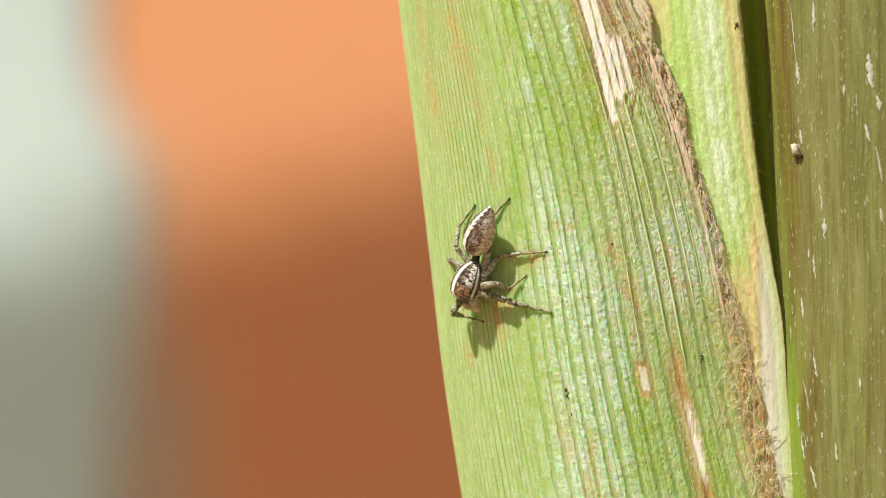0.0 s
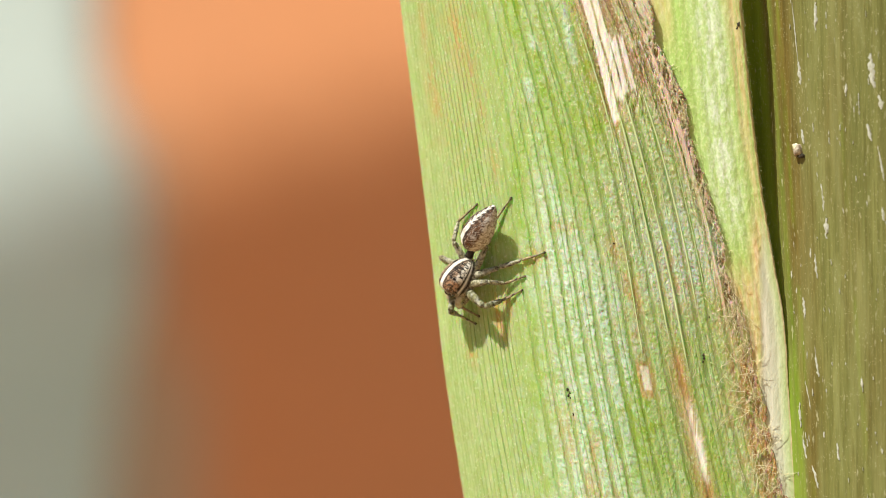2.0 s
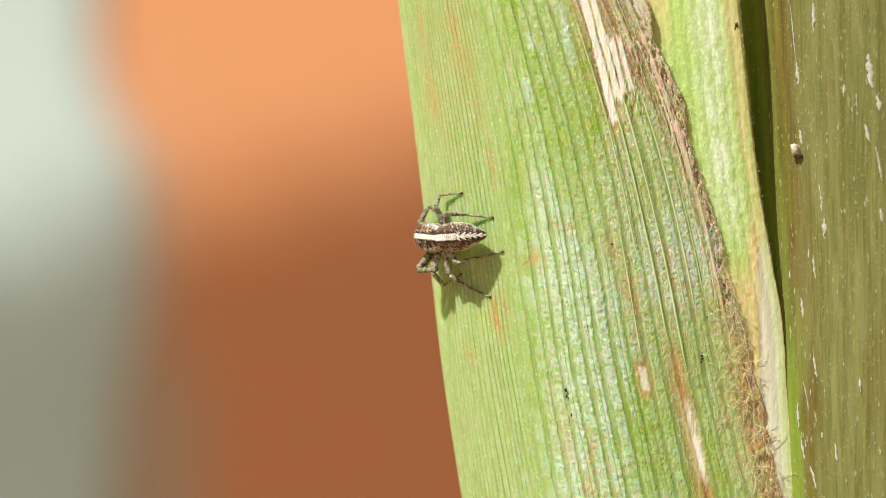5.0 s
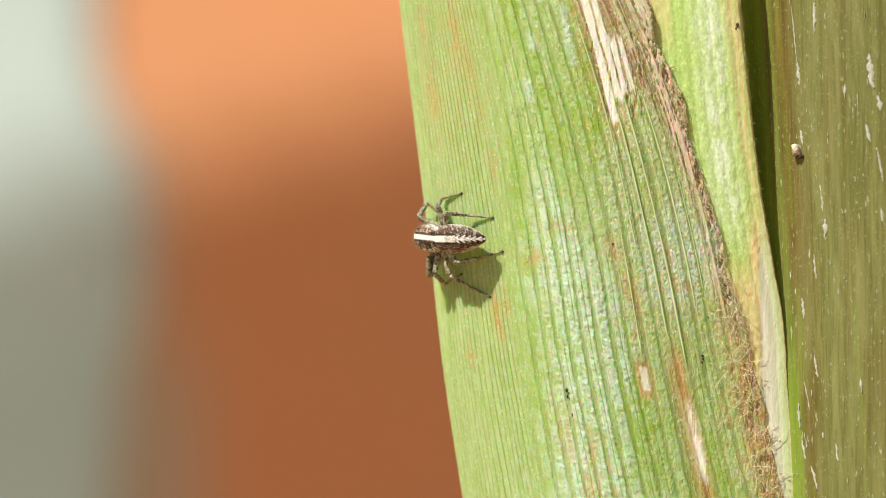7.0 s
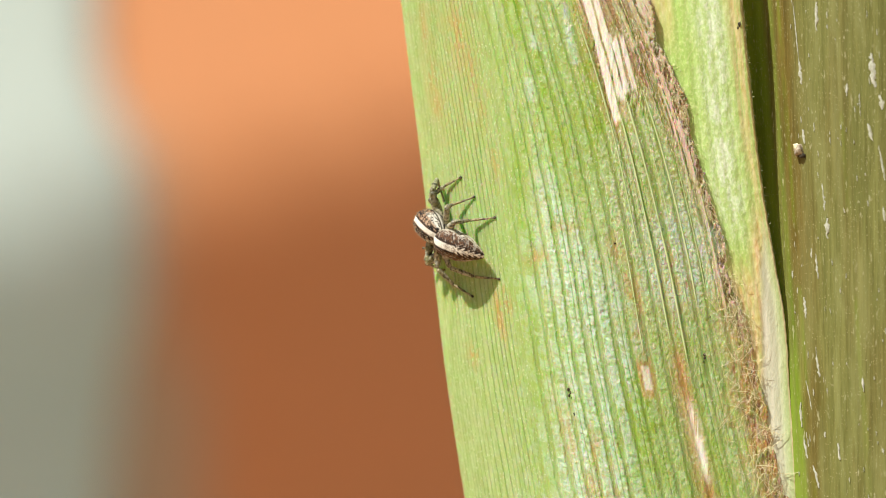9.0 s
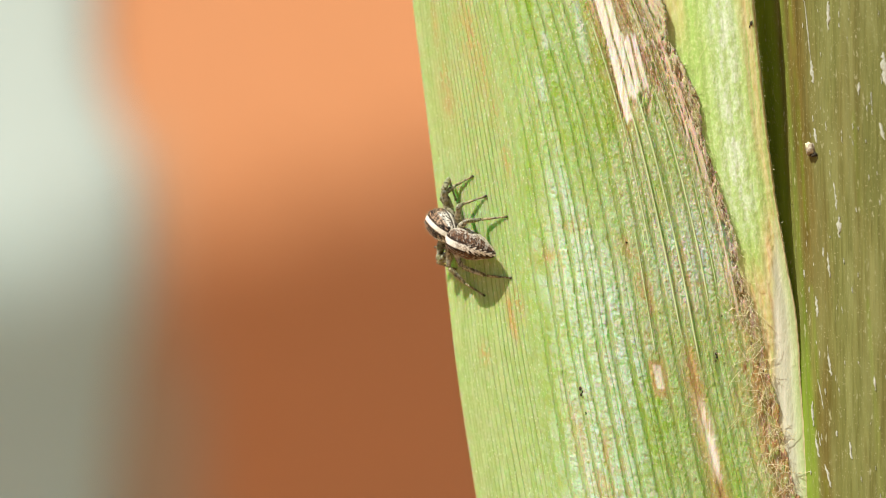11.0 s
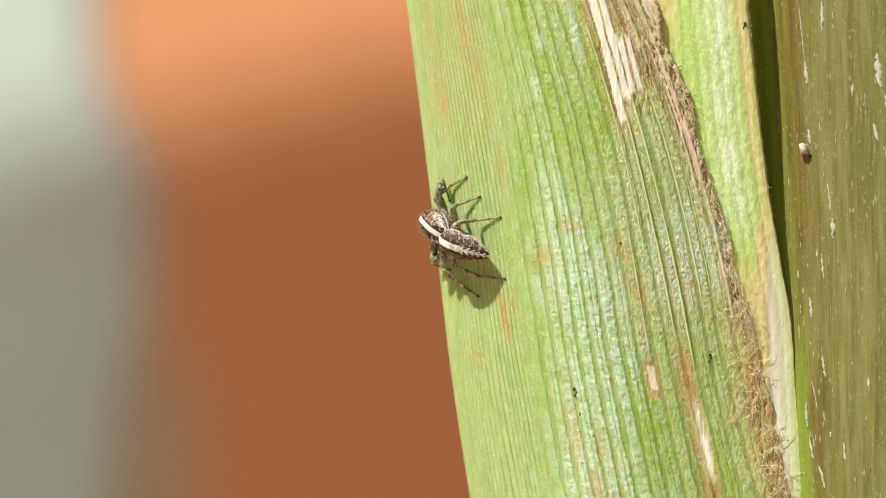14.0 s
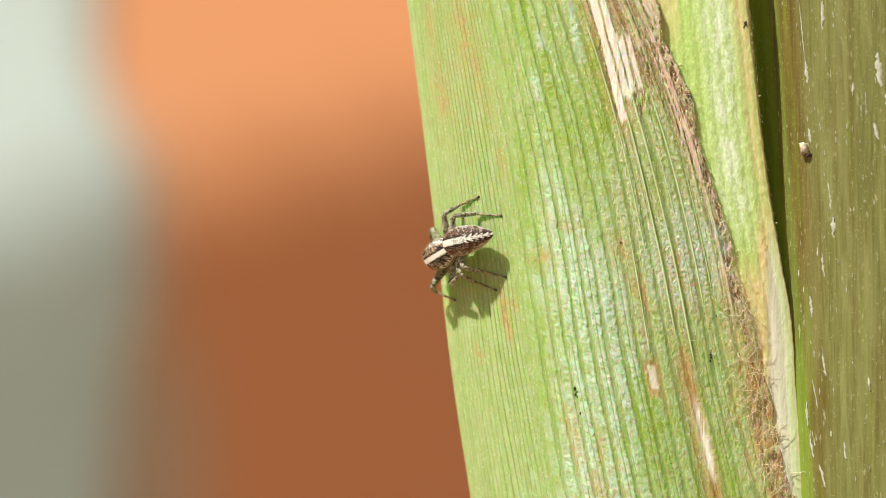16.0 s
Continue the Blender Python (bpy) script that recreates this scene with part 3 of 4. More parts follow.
def plant_stand():
    plant = new("cane_plant")
    plant.location = (0, 0, 0)
    tagged(plant, "leaning green cane plant with peeling sheath and olive stalk", "plant")
    outer, inner, cane = outer_sheath(plant), inner_sheath(plant), stalk(plant)
    # raised pale veins towards the torn margin
    for i, u in enumerate(VEINS):
        bm = bmesh.new()
        pts, rad = [], []
        lo, hi = ((410, 632), (30, 480), (200, 610), (160, 660), (260, 560), (160, 560), (300, 520))[i]
        for k in range(70):
            Y = lo + (hi - lo) * k / 69
            L, R = float(left_edge(Y)), float(right_edge(Y))
            X = L + (u + 0.003 * math.sin(Y / 130 + i)) * (R - L)
            end = min(1, 12 * k / 69, 12 * (69 - k) / 69)
            pts.append(place(X, Y, float(sheath_depth(X, Y)) - 2.0 * end - 1.2 * float(grain(Y / 38, i * 3.3, 31))))
            rad.append(S * (0.3 + end * (0.9, 0.9, 1.0, 1.3, 0.5, 1.1, 0.5)[i] * (0.6 + 1.2 * float(grain(Y / 45, i * 5.1, 33)))))
        tube(bm, pts, rad, 6)
        part("vein", bm, VEIN, outer)
    for i, (X, Y, ln, w, lean) in enumerate((
            (1404, 60, 110, 3, .1), (1412, 130, 40, 8, .1), (1440, 30, 50, 8, .0), (1540, 125, 60, 14, .1), (1556, 182, 26, 14, .2),
            (1535, 235, 30, 8, .3), (1556, 290, 60, 6, .2), (1453, 350, 48, 7, .1), (1459, 405, 36, 12, .0), (1441, 472, 44, 6, .1),
            (1420, 545, 36, 7, .1), (1443, 650, 36, 7, .15), (1427, 700, 52, 4, .2), (1413, 735, 44, 6, .05), (1421, 795, 34, 6, .2),
            (1440, 845, 40, 6, .25), (1480, 800, 30, 7, .1), (1494, 160, 22, 7, 0), (1560, 380, 24, 8, .1))):
        flake("wax_flake", X, Y, ln, w, lean, cane, i, stalk_depth, WAX)
    r = random.Random(5)
    for i in range(124):
        X, Y = r.uniform(1395, 1600), r.uniform(-60, 940)
        flake("wax_flake", X, Y, r.uniform(4, 13) * (2.2 if i % 8 == 0 else 1), r.uniform(1.5, 3.2) * (1.7 if i % 8 == 0 else 1), r.uniform(0, 0.15), cane, 100 + i, stalk_depth, WAX)
    lump("bud_scale", 1409, 267, 13, cane, 3, stalk_depth, SCALE, "small dry brown bud scale", 1.25)
    lump("bud_scale", 1404, 262, 8, cane, 8, stalk_depth, FIBRE, "pale husk of the bud", 1.5, 0.9)
    # a dark lump stands for the shade inside the open bud
    lump("bud_shade", 1415, 277, 8, cane, 5, stalk_depth, DIRT_SHADE, "dark lump standing for the shade in the bud's hollow", 0.8, 0.5)
    flake("wax_flake", 1417, 243, 26, 9, 0.1, cane, 77, stalk_depth, WAX)
    for i, (X, Y, k) in enumerate(((1002, 690, 3.4), (1006, 695, 3.0), (1003, 701, 2.6), (1007, 705, 2.0), (1242, 629, 2.6), (1243, 635, 2.4), (1241, 641, 1.8), (1012, 734, 2.4), (1083, 432, 2), (1016, 739, 1.8), (988, 503, 1.6), (1252, 562, 1.5))):
        lump("dirt_speck", X, Y, k, outer, i, sheath_depth, DIRT_SHADE)
    for i, (X, Y, k) in enumerate(((1304, 44, 4), (1301, 50, 3), (1327, 658, 5), (1344, 790, 4))):
        lump("dirt_speck", X, Y, k, inner, i, inner_depth, DIRT_SHADE)
    # torn fibres
    bm = bmesh.new()
    def strand_of(X, Y, ang, length, bend, lift, thick, n=7, single=False):
        pts, p = [], Vector((X, Y, 0))
        up = 0.0
        for k in range(n):
            edge = float(torn_edge(p.y))
            base = float(sheath_depth(p.x, p.y)) if p.x < edge else float(inner_depth(p.x, p.y))
            pts.append(place(p.x, p.y, base - 3.0 - up))
            p += Vector((math.sin(ang), math.cos(ang), 0)) * length / (n - 1)
            ang += r.gauss(0, bend)
            up = max(0.0, up + r.gauss(lift, 1.2))
        own = bmesh.new() if single else bm
        tube(own, pts, [S * thick] * (n - 2) + [S * thick * 0.8, S * thick * 0.3], 3)
        if single:
            part("fibre", own, FIBRE, outer)
    for i in range(560):
        Y = r.uniform(40, 580)
        slope = math.atan((float(torn_edge(Y + 20)) - float(torn_edge(Y - 20))) / 40)
        X = float(torn_edge(Y)) - abs(r.gauss(0, 17)) + r.uniform(-3, 1)
        strand_of(X, Y, slope + r.gauss(0, 0.5) + (math.pi if r.random() < 0.3 else 0), r.uniform(6, 17), 0.25, 0.02, r.uniform(0.25, 0.5))
    for i in range(36):
        Y = r.uniform(-40, 560)
        strand_of(float(torn_edge(Y)) - r.uniform(0, 14), Y, r.uniform(0.6, 2.4), r.uniform(8, 20), 0.15, 1.0, 0.28, single=True)
    for X0, Y0, count in ((1292, 500, 14), (1308, 566, 24), (1318, 602, 26), (1322, 655, 20), (1332, 706, 20), (1346, 768, 16), (1338, 800, 12), (1372, 858, 26), (1330, 845, 12)):
        for i in range(count):
            strand_of(r.gauss(X0, 9), r.gauss(Y0, 12), r.uniform(0, 6.28), r.uniform(9, 26), 0.40, 0.35, r.uniform(0.20, 0.36))
    for X0, Y0, ang, length in ((1315, 700, -0.72, 82), (1308, 712, -0.66, 88), (1322, 730, -0.95, 40), (1296, 640, -1.2, 30),
                                (1262, 690, 2.6, 44), (1300, 806, 0.3, 60), (1318, 842, 2.2, 44), (1350, 700, -1.3, 46), (1290, 470, -0.7, 44), (1345, 760, 1.2, 40)):
        strand_of(X0, Y0, ang, length, 0.06, 0.25, 0.36, 10, single=True)
    for i in range(170):
        Y = r.uniform(600, 930)
        strand_of(float(torn_edge(Y)) - abs(r.gauss(0, 40)), Y, r.uniform(0, 6.28), r.uniform(5, 16), 0.3, 0.15, r.uniform(0.2, 0.36), 5)
    for i in range(70):
        Y = r.uniform(540, 930)
        strand_of(float(torn_edge(Y)) - r.uniform(-4, 46), Y, r.uniform(-1.5, 1.5) + (math.pi if r.random() < 0.5 else 0), r.uniform(20, 52), 0.14, 0.3, r.uniform(0.32, 0.52), 9)
    tagged(part("fringe", bm, FIBRE, outer, "dry straw-coloured torn fibres"), kind="stuff")
    # short hairs along the inner sheath's edge
    bm = bmesh.new()
    for i in range(200):
        Y = r.uniform(-60, 930) if i % 3 == 0 else r.uniform(-60, 460)
        X = float(curve_at(Y, INNER_R, INNER_Y)) - r.uniform(-1, 5) if i % 3 else float(torn_edge(Y)) + r.uniform(2, 14)
        p = Vector((X, Y, float(inner_depth(X, Y)) - 1))
        q = p + Vector((r.uniform(0.5, 3.5), r.uniform(-2, 2), -r.uniform(0, 3)))
        tube(bm, [place(*p), place(*((p + q) / 2)), place(*q)], [S * 0.30, S * 0.25, S * 0.12], 3)
    tagged(part("edge_fuzz", bm, FIBRE, inner, "fine pale hairs along the edge"), kind="stuff")
    # the cane goes on, out of view, down to the ground and up
    for lo, hi in ((-HIGH / S + 2, -600), (600, 16000)):
        bm = bmesh.new()
        pts = [Vector(((866 - 0.045 * h) * S, 360 * S, h * S)) for h in np.linspace(lo, hi, 14)]
        tube(bm, pts, [S * 395 * (1 if h < 0 else max(0.15, 1 - h / 20000)) for h in np.linspace(lo, hi, 14)], 24)
        part("cane", bm, STALK, plant)
    for ob in plant.children:
        ob.location = (0, 0, HIGH)
    return plant


plant = plant_stand()


# ---- an unseen broad leaf, added before the wall to cast the moving shade ----
REACH = 1.244                    # from the leaf to the wall
SHADE_UP = REACH * (-LIGHT.z / LIGHT.y - 0.77 / 0.42)


def shade_plant():
    lead = new("shade_leaf_plant")
    tagged(lead, "unseen tall plant with one broad leaf, added to shade the wall", "plant")
    rise, base = 0.235, 3.189 + SHADE_UP
    bm = bmesh.new()
    foot = [Vector((0, 0, 0)), Vector((0.01, 0, 0.8)), Vector((0.03, 0, 1.6)), Vector((0.06, 0, base - 0.45)), Vector((0.15, 0, base - 0.13)), Vector((0.30, 0, base))]
    tube(bm, foot + [Vector((0.30 + 1.2 * k / 8, -0.004, base + 1.2 * rise * k / 8)) for k in range(1, 9)],
         [0.026, 0.025, 0.022, 0.018, 0.014, 0.011, 0.010, 0.009, 0.008, 0.007, 0.007, 0.006, 0.005, 0.003], 10)
    part("petiole", bm, LEAF, lead)
    n, m = 61, 25
    s = np.linspace(0, 1, n)[:, None] * np.ones((1, m))
    v = np.linspace(-1, 1, m)[None, :] * np.ones((n, 1))
    half = 0.26 * (1 - np.abs(2 * s - 1) ** 4.0) ** 0.6 * (1 + 0.05 * (grain(s * 14, np.sign(v), 4) - 0.5))
    x = 0.30 + 1.24 * s
    z = base + 1.24 * s * rise + v * half
    y = -0.05 * np.abs(v) ** 1.5 + 0.006 * np.abs(np.sin(s * 60))
    front = np.stack([x, y, z], -1)
    link("leaf_blade", grid_mesh("leaf_blade", np.concatenate([front, front[:, ::-1] + (0, 0.003, 0)], 1), close=True), LEAF, lead, "broad green leaf blade, out of view, added for its shade")
    return lead


shade = shade_plant()
SHADE_AT = (-2.464 + REACH * (0.48 / 0.42 - LIGHT.x / LIGHT.y), 0.356, 0.0)


# ---- the jumping spider: forward +x, left +y, up +z ----
def spider_material(name, white, brown, dark, pale, rough=0.65, mottle=(0.10, 0.075, 0.045)):
    m, t, b = material(name, rough, 0.2)
    w, br, dk = masks(t, "stain_a")
    fine = noise_of(t, 5200, 3)
    speck = noise_of(t, 9000, 2)
    side = mix(t, span(t, fine, 0.40, 0.58), pale, mottle)
    c = mix(t, br, side, mix(t, span(t, fine, 0.44, 0.58), brown, (0.048, 0.025, 0.013)))
    c = mix(t, maths(t, "MULTIPLY", span(t, speck, 0.60, 0.68), 0.28), c, (0.58, 0.53, 0.40))
    c = mix(t, dk, c, dark)
    c = mix(t, w, c, mix(t, span(t, speck, 0.3, 0.7), white, (0.70, 0.67, 0.57)))
    t.links.new(c, b.inputs["Base Color"])
    relief(t, b, maths(t, "ADD", fine, speck), 0.6, 0.00008)
    return m


HEAD = spider_material("carapace scales", (0.78, 0.755, 0.66), (0.37, 0.19, 0.09), (0.012, 0.009, 0.008), (0.50, 0.45, 0.35))
BELLY = spider_material("abdomen scales", (0.78, 0.75, 0.65), (0.13, 0.060, 0.026), (0.014, 0.010, 0.008), (0.56, 0.51, 0.39), 0.65, (0.20, 0.15, 0.095))
LEGS = spider_material("leg scales", (0.64, 0.61, 0.46), (0.20, 0.17, 0.08), (0.022, 0.018, 0.010), (0.40, 0.375, 0.21), 0.5, (0.10, 0.092, 0.038))
FRONT = spider_material("front leg scales", (0.42, 0.42, 0.25), (0.15, 0.135, 0.055), (0.018, 0.016, 0.009), (0.21, 0.21, 0.085), 0.4, (0.085, 0.085, 0.028))
AMBER = spider_material("tarsus scales", (0.55, 0.50, 0.33), (0.26, 0.18, 0.07), (0.012, 0.010, 0.007), (0.40, 0.32, 0.145), 0.4, (0.17, 0.13, 0.05))
HAIR = plain_material("pale hair", (0.30, 0.26, 0.15), (0.62, 0.57, 0.40), 4000, 0.5)
CLAW = plain_material("dark tarsus", (0.012, 0.010, 0.008), (0.04, 0.03, 0.02), 5000, 0.5)
EYEBALL, _t, _b = material("black eye", 0.05, 0.8)
_b.inputs["Base Color"].default_value = (0.006, 0.004, 0.003, 1)


def loft(name, xs, wide, high, low, rows, cols, power, paint):
    """A rounded body along x; paint gives the three masks from x, y, z and the angle from the top."""
    x = xs[0] + (xs[-1] - xs[0]) * (0.5 - 0.5 * np.cos(np.linspace(0, math.pi, rows)))
    order = np.argsort(xs)
    f = lambda v: np.interp(x, np.array(xs, float)[order], np.array(v, float)[order])[:, None]
    a = np.linspace(0, math.tau, cols, endpoint=False)[None, :] * np.ones((rows, 1))
    s, c = np.sin(a), np.cos(a)
    X = x[:, None] * np.ones((1, cols))
    Y = f(wide) * np.sign(s) * np.abs(s) ** power
    Z = np.where(c > 0, f(high), f(low)) * np.sign(c) * np.abs(c) ** power
    bumps = 0.6 * (cloud(X / 4, Y / 4 + Z / 4, 7) - 0.5)
    Y, Z = Y * (1 + bumps * 0.06), Z * (1 + bumps * 0.06)
    return grid_mesh(name, np.stack([X, Y, Z], -1) * S, {"stain_a": paint(X, Y, Z, c)}, close=True)


def head_paint(X, Y, Z, c):
    y = np.abs(Y)
    ragged = 1.6 * (cloud(X / 3, Y / 3, 3) - 0.5)
    stripe = ramp(-(y + ragged), -4.9, -3.5) * (c > 0.3)
    patchy = cloud(X / 4 + 9, Y / 4 + Z / 4, 15, 3)
    behind = ramp(-X, -14, -4)
    line = (bell(c, 0.20, 0.05) + bell(c, -0.03, 0.06)) * ramp(-X, -32, -26)
    edge = 0.95 * bell(c, 0.09, 0.05) * ramp(-X, -30, -22)
    flank = ramp(c, 0.24, 0.28) * ramp(-c - 0.1 * (patchy - 0.5), -0.76, -0.66) * behind
    edge = np.maximum(edge, 0.85 * flank * (0.35 + 0.65 * ramp(patchy, 0.34, 0.48)))
    brown = ramp(c, 0.66, 0.74) * (0.65 + 0.35 * cloud(X / 6, Y / 6, 5)) * (0.75 + 0.25 * ramp(X, -12, 8))
    brown = np.maximum(brown, 0.85 * (1 - behind) * ramp(c, 0.1, 0.3))
    dash = ramp(cloud(X / 2.2, Y / 2.6 + Z / 2.6, 25, 2), 0.56, 0.62)
    dark = line + 0.9 * bell(y, 6.9, 1.6) * (c > 0.3) * (X < 26) + 0.9 * ramp(patchy, 0.55, 0.60) * (c > 0.66) + flank * dash
    dark = np.clip(dark + 0.9 * ramp(patchy, 0.52, 0.58) * (1 - behind) * (c > 0.2), 0, 1)
    edge = edge * (1 - dark)
    return np.maximum(stripe, edge * (1 - stripe)), brown, np.clip(dark, 0, 1)


def belly_paint(X, Y, Z, c):
    y = np.abs(Y)
    back = -X
    saw = (back / 10.0 - y / 9.0) % 1
    chevron = (2.6 + 4.8 * ramp(-np.abs(saw - 0.5), -0.34, -0.12)) * (1 - 0.45 * ramp(back, 55, 92))
    width = np.where(back < 46, 5.6 - 1.5 * ramp(back, 4, 0), chevron)
    ragged = 2.0 * (cloud(X / 2.5, Y / 2.5, 9) - 0.5)
    stripe = ramp(-(y + ragged), -width - 0.9, -width + 0.6) * (c > 0.2)
    patchy = cloud(X / 3.5 + 4, Y / 3.5 + Z / 3.5, 16, 3)
    rows_of = np.abs(((back + 0.9 * y) / 5.2) % 1 - 0.5) * 2
    brown = ramp(c + 0.30 * (patchy - 0.5) + 0.10 * (rows_of - 0.5), 0.20, 0.38)
    dark = 0.9 * bell(y, width + 2.2, 2.0) * (c > 0.3) + 0.7 * ramp(0.6 * patchy + 0.4 * rows_of, 0.58, 0.68) * ramp(c, 0.35, 0.5)
    pale = 0.5 * ramp(cloud((X + 0.8 * Y) / 3.1 + 4, (Z - 0.7 * X + 0.3 * Y) / 2.3, 19, 3), 0.55, 0.62) * ramp(-c, -0.80, -0.55) * ramp(y, 9, 14)
    pale = np.maximum(pale, 0.32 * ramp(cloud((X + 0.5 * Y) / 4.0 + 2, (Z - 0.8 * Y) / 1.7, 23, 3), 0.60, 0.66) * ramp(y, width + 2.5, width + 5) * (c > 0.1))
    spotted = 1 - 0.6 * ramp(back, 14, 30) * ramp(cloud((X + Y) / 2.6, (Y - 0.6 * X) / 2.4, 18, 3), 0.46, 0.58)
    return np.maximum(stripe * spotted, pale * (1 - stripe)), brown, np.clip(dark, 0, 1)


def hairs(bm, mesh, count, lo, hi, seed, thick=0.35):
    r = random.Random(seed)
    polys = mesh.polygons
    for _ in range(count):
        p = polys[r.randrange(len(polys))]
        c, n = Vector(p.center), Vector(p.normal)
        d = (n + 0.6 * Vector((r.uniform(-1, 1), r.uniform(-1, 1), r.uniform(-1, 1)))).normalized()
        ln = r.uniform(lo, hi) * S
        tube(bm, [c, c + d * ln * 0.55, c + d * ln + Vector((0, 0, -0.1 * ln))], [thick * S, thick * 0.8 * S, thick * 0.25 * S], 3)


LIMB = ((55.0, 41.0, 44.0), (46.0, 37.0, 42.0), (48.0, 43.0, 48.0), (50.0, 47.0, 52.0))     # femur, tibia and tarsus of the four pairs


def leg_mesh(name, length, profile, bands, seed, white=0.45):
    """A hairy limb piece along +x."""
    rows, cols = 26, 10
    t = np.linspace(0, 1, rows)[:, None] * np.ones((1, cols))
    a = np.linspace(0, math.tau, cols, endpoint=False)[None, :] * np.ones((rows, 1))
    r = np.interp(t, [p[0] for p in profile], [p[1] for p in profile]) * (1 + 0.06 * (cloud(t * 14, a * 2, seed) - 0.5))
    close = np.where((t <= 0) | (t >= 1), 0.05, 1.0)
    pts = np.stack([t * length, r * close * np.cos(a), r * close * np.sin(a)], -1) * S
    dark = sum(bell(t, c, w) for c, w in bands)
    mottle = ramp(cloud(t * 9, a * 1.5, seed + 5), 0.45, 0.65)
    mesh = grid_mesh(name, pts, {"stain_a": (white * ramp(cloud(t * 12, a * 2, seed + 9), 0.45, 0.65), 0.35 * mottle, np.clip(dark + 0.6 * ramp(cloud(t * 16, a * 3, seed + 12), 0.58, 0.64), 0, 0.9))}, close=True)
    return mesh


def build_spider():
    body = new("jumping_spider")
    tagged(body, "small brown jumping spider with a white stripe down its back", "spider")
    head = link("cephalothorax", loft("cephalothorax", [-35, -33, -26, -14, 0, 12, 24, 31, 35, 36.5], [4, 10, 18, 24, 26.5, 26.5, 24, 20.5, 14, 4],
                [3, 9, 18, 27, 32, 34, 33, 28, 15, 2], [6, 13, 22, 29, 31, 29, 25, 19, 10, 2], 120, 200, 0.80, head_paint), HEAD, body)
    rear = link("abdomen", loft("abdomen", [4, 0, -5, -14, -29, -49, -66, -80, -90, -95, -96], [3, 11, 18, 23.5, 26.5, 25.5, 21, 13.5, 8, 4, 0.5],
                [3, 10, 17, 23, 26, 24, 19, 12, 7, 3.5, 0.5], [3, 11, 18, 24, 27, 26, 21, 14, 8, 3, 0.5], 140, 160, 0.92, belly_paint), BELLY, body)
    bm = bmesh.new()
    tube(bm, [Vector(p) * S for p in ((17, 0, -13), (11, 0, -12), (4, 0, -11), (-5, 0, -10))], [8 * S, 7 * S, 6.5 * S, 9 * S], 14)
    part("pedicel", bm, CLAW, rear, "dark narrow waist")
    for ob, count, lo, hi, seed in ((head, 900, 2, 5, 1), (rear, 750, 2, 4.5, 2)):
        bm = bmesh.new()
        hairs(bm, ob.data, count, lo, hi, seed, 0.26)
        tagged(part("hair", bm, HAIR, ob, "fine pale hairs"), kind="stuff")
    for x, y, z, r in ((36, 6, 5, 6.0), (36, -6, 5, 6.0), (32, 15.5, 8, 4.0), (32, -15.5, 8, 4.0), (24, 17, 16, 1.7), (24, -17, 16, 1.7), (9, 18.5, 19, 3.8), (9, -18.5, 19, 3.8)):
        bm = bmesh.new()
        bmesh.ops.create_uvsphere(bm, u_segments=14, v_segments=9, radius=r * S, matrix=Matrix.Translation(Vector((x, y, z)) * S))
        part("eye", bm, EYEBALL, head)
    for side in (1, -1):
        bm = bmesh.new()
        tube(bm, [Vector(p) * S for p in ((29, 7 * side, -4), (33, 7.5 * side, -12), (33, 7 * side, -22), (30, 6 * side, -28))], [7 * S, 7.5 * S, 6 * S, 2 * S], 12)
        part("chelicera", bm, HAIR, head, "pale hairy jaw")
        bm = bmesh.new()
        tube(bm, [Vector(p) * S for p in ((26, 13 * side, -10), (37, 17 * side, -8), (45, 15 * side, -12), (48, 12 * side, -20), (46, 10 * side, -28))],
             [4.6 * S, 5.6 * S, 6.2 * S, 6.4 * S, 2 * S], 11)
        palp = part("palp", bm, HAIR, head, "short pale palp")
        bm = bmesh.new()
        hairs(bm, palp.data, 170, 3, 8, 61 + side, 0.2)
        tagged(part("hair", bm, HAIR, palp, "fluffy pale hairs"), kind="stuff")
    legs = []
    for i, (upper, shin, foot) in enumerate(LIMB):
        k, seed = (1.36, 1.12, 1.10, 1.08)[i], 3 + 4 * i
        pieces = (leg_mesh("leg", upper, [(0, 3.4 * k), (.08, 5.4 * k), (.35, 6.2 * k), (.66, 5.2 * k), (.75, 3.9 * k), (.80, 4.6 * k), (.94, 4.3 * k), (1, 3.6 * k)], ((.74, .04), (1.0, .04)), seed),
                  leg_mesh("tibia", shin, [(0, 3.4 * k), (.1, 4.0 * k), (.5, 3.9 * k), (.88, 3.2 * k), (1, 2.6 * k)], ((1.0, .07), (.45, .06)), seed + 1),
                  leg_mesh("tarsus", foot, [(0, 2.5 * k), (.06, 2.7), (.5, 2.1), (.58, 1.7), (.86, 1.6), (.93, 2.6), (1, 2.2)], ((0, .05), (.55, .05), (1.0, .12)), seed + 2, 0.25))
        for mesh, scales in zip(pieces, (FRONT if i == 0 else LEGS, FRONT if i == 0 else LEGS, AMBER)):
            mesh.materials.append(scales)
            mesh.polygons.foreach_set("use_smooth", [True] * len(mesh.polygons))
        bm = bmesh.new()
        hairs(bm, pieces[0], (150, 300, 300, 260)[i], 2.5, 6.5, 11 + seed, 0.22)
        coat = bpy.data.meshes.new("bristle_coat")
        bm.to_mesh(coat)
        bm.free()
        coat.materials.append(HAIR)
        for mesh, count in zip(pieces[1:], (130, 90)):
            bm = bmesh.new()
            bm.from_mesh(mesh)
            before = len(bm.faces)
            hairs(bm, mesh, count, 2, 5, 21 + seed, 0.2)
            bm.faces.ensure_lookup_table()
            for face in bm.faces[before:]:
                face.material_index = 1
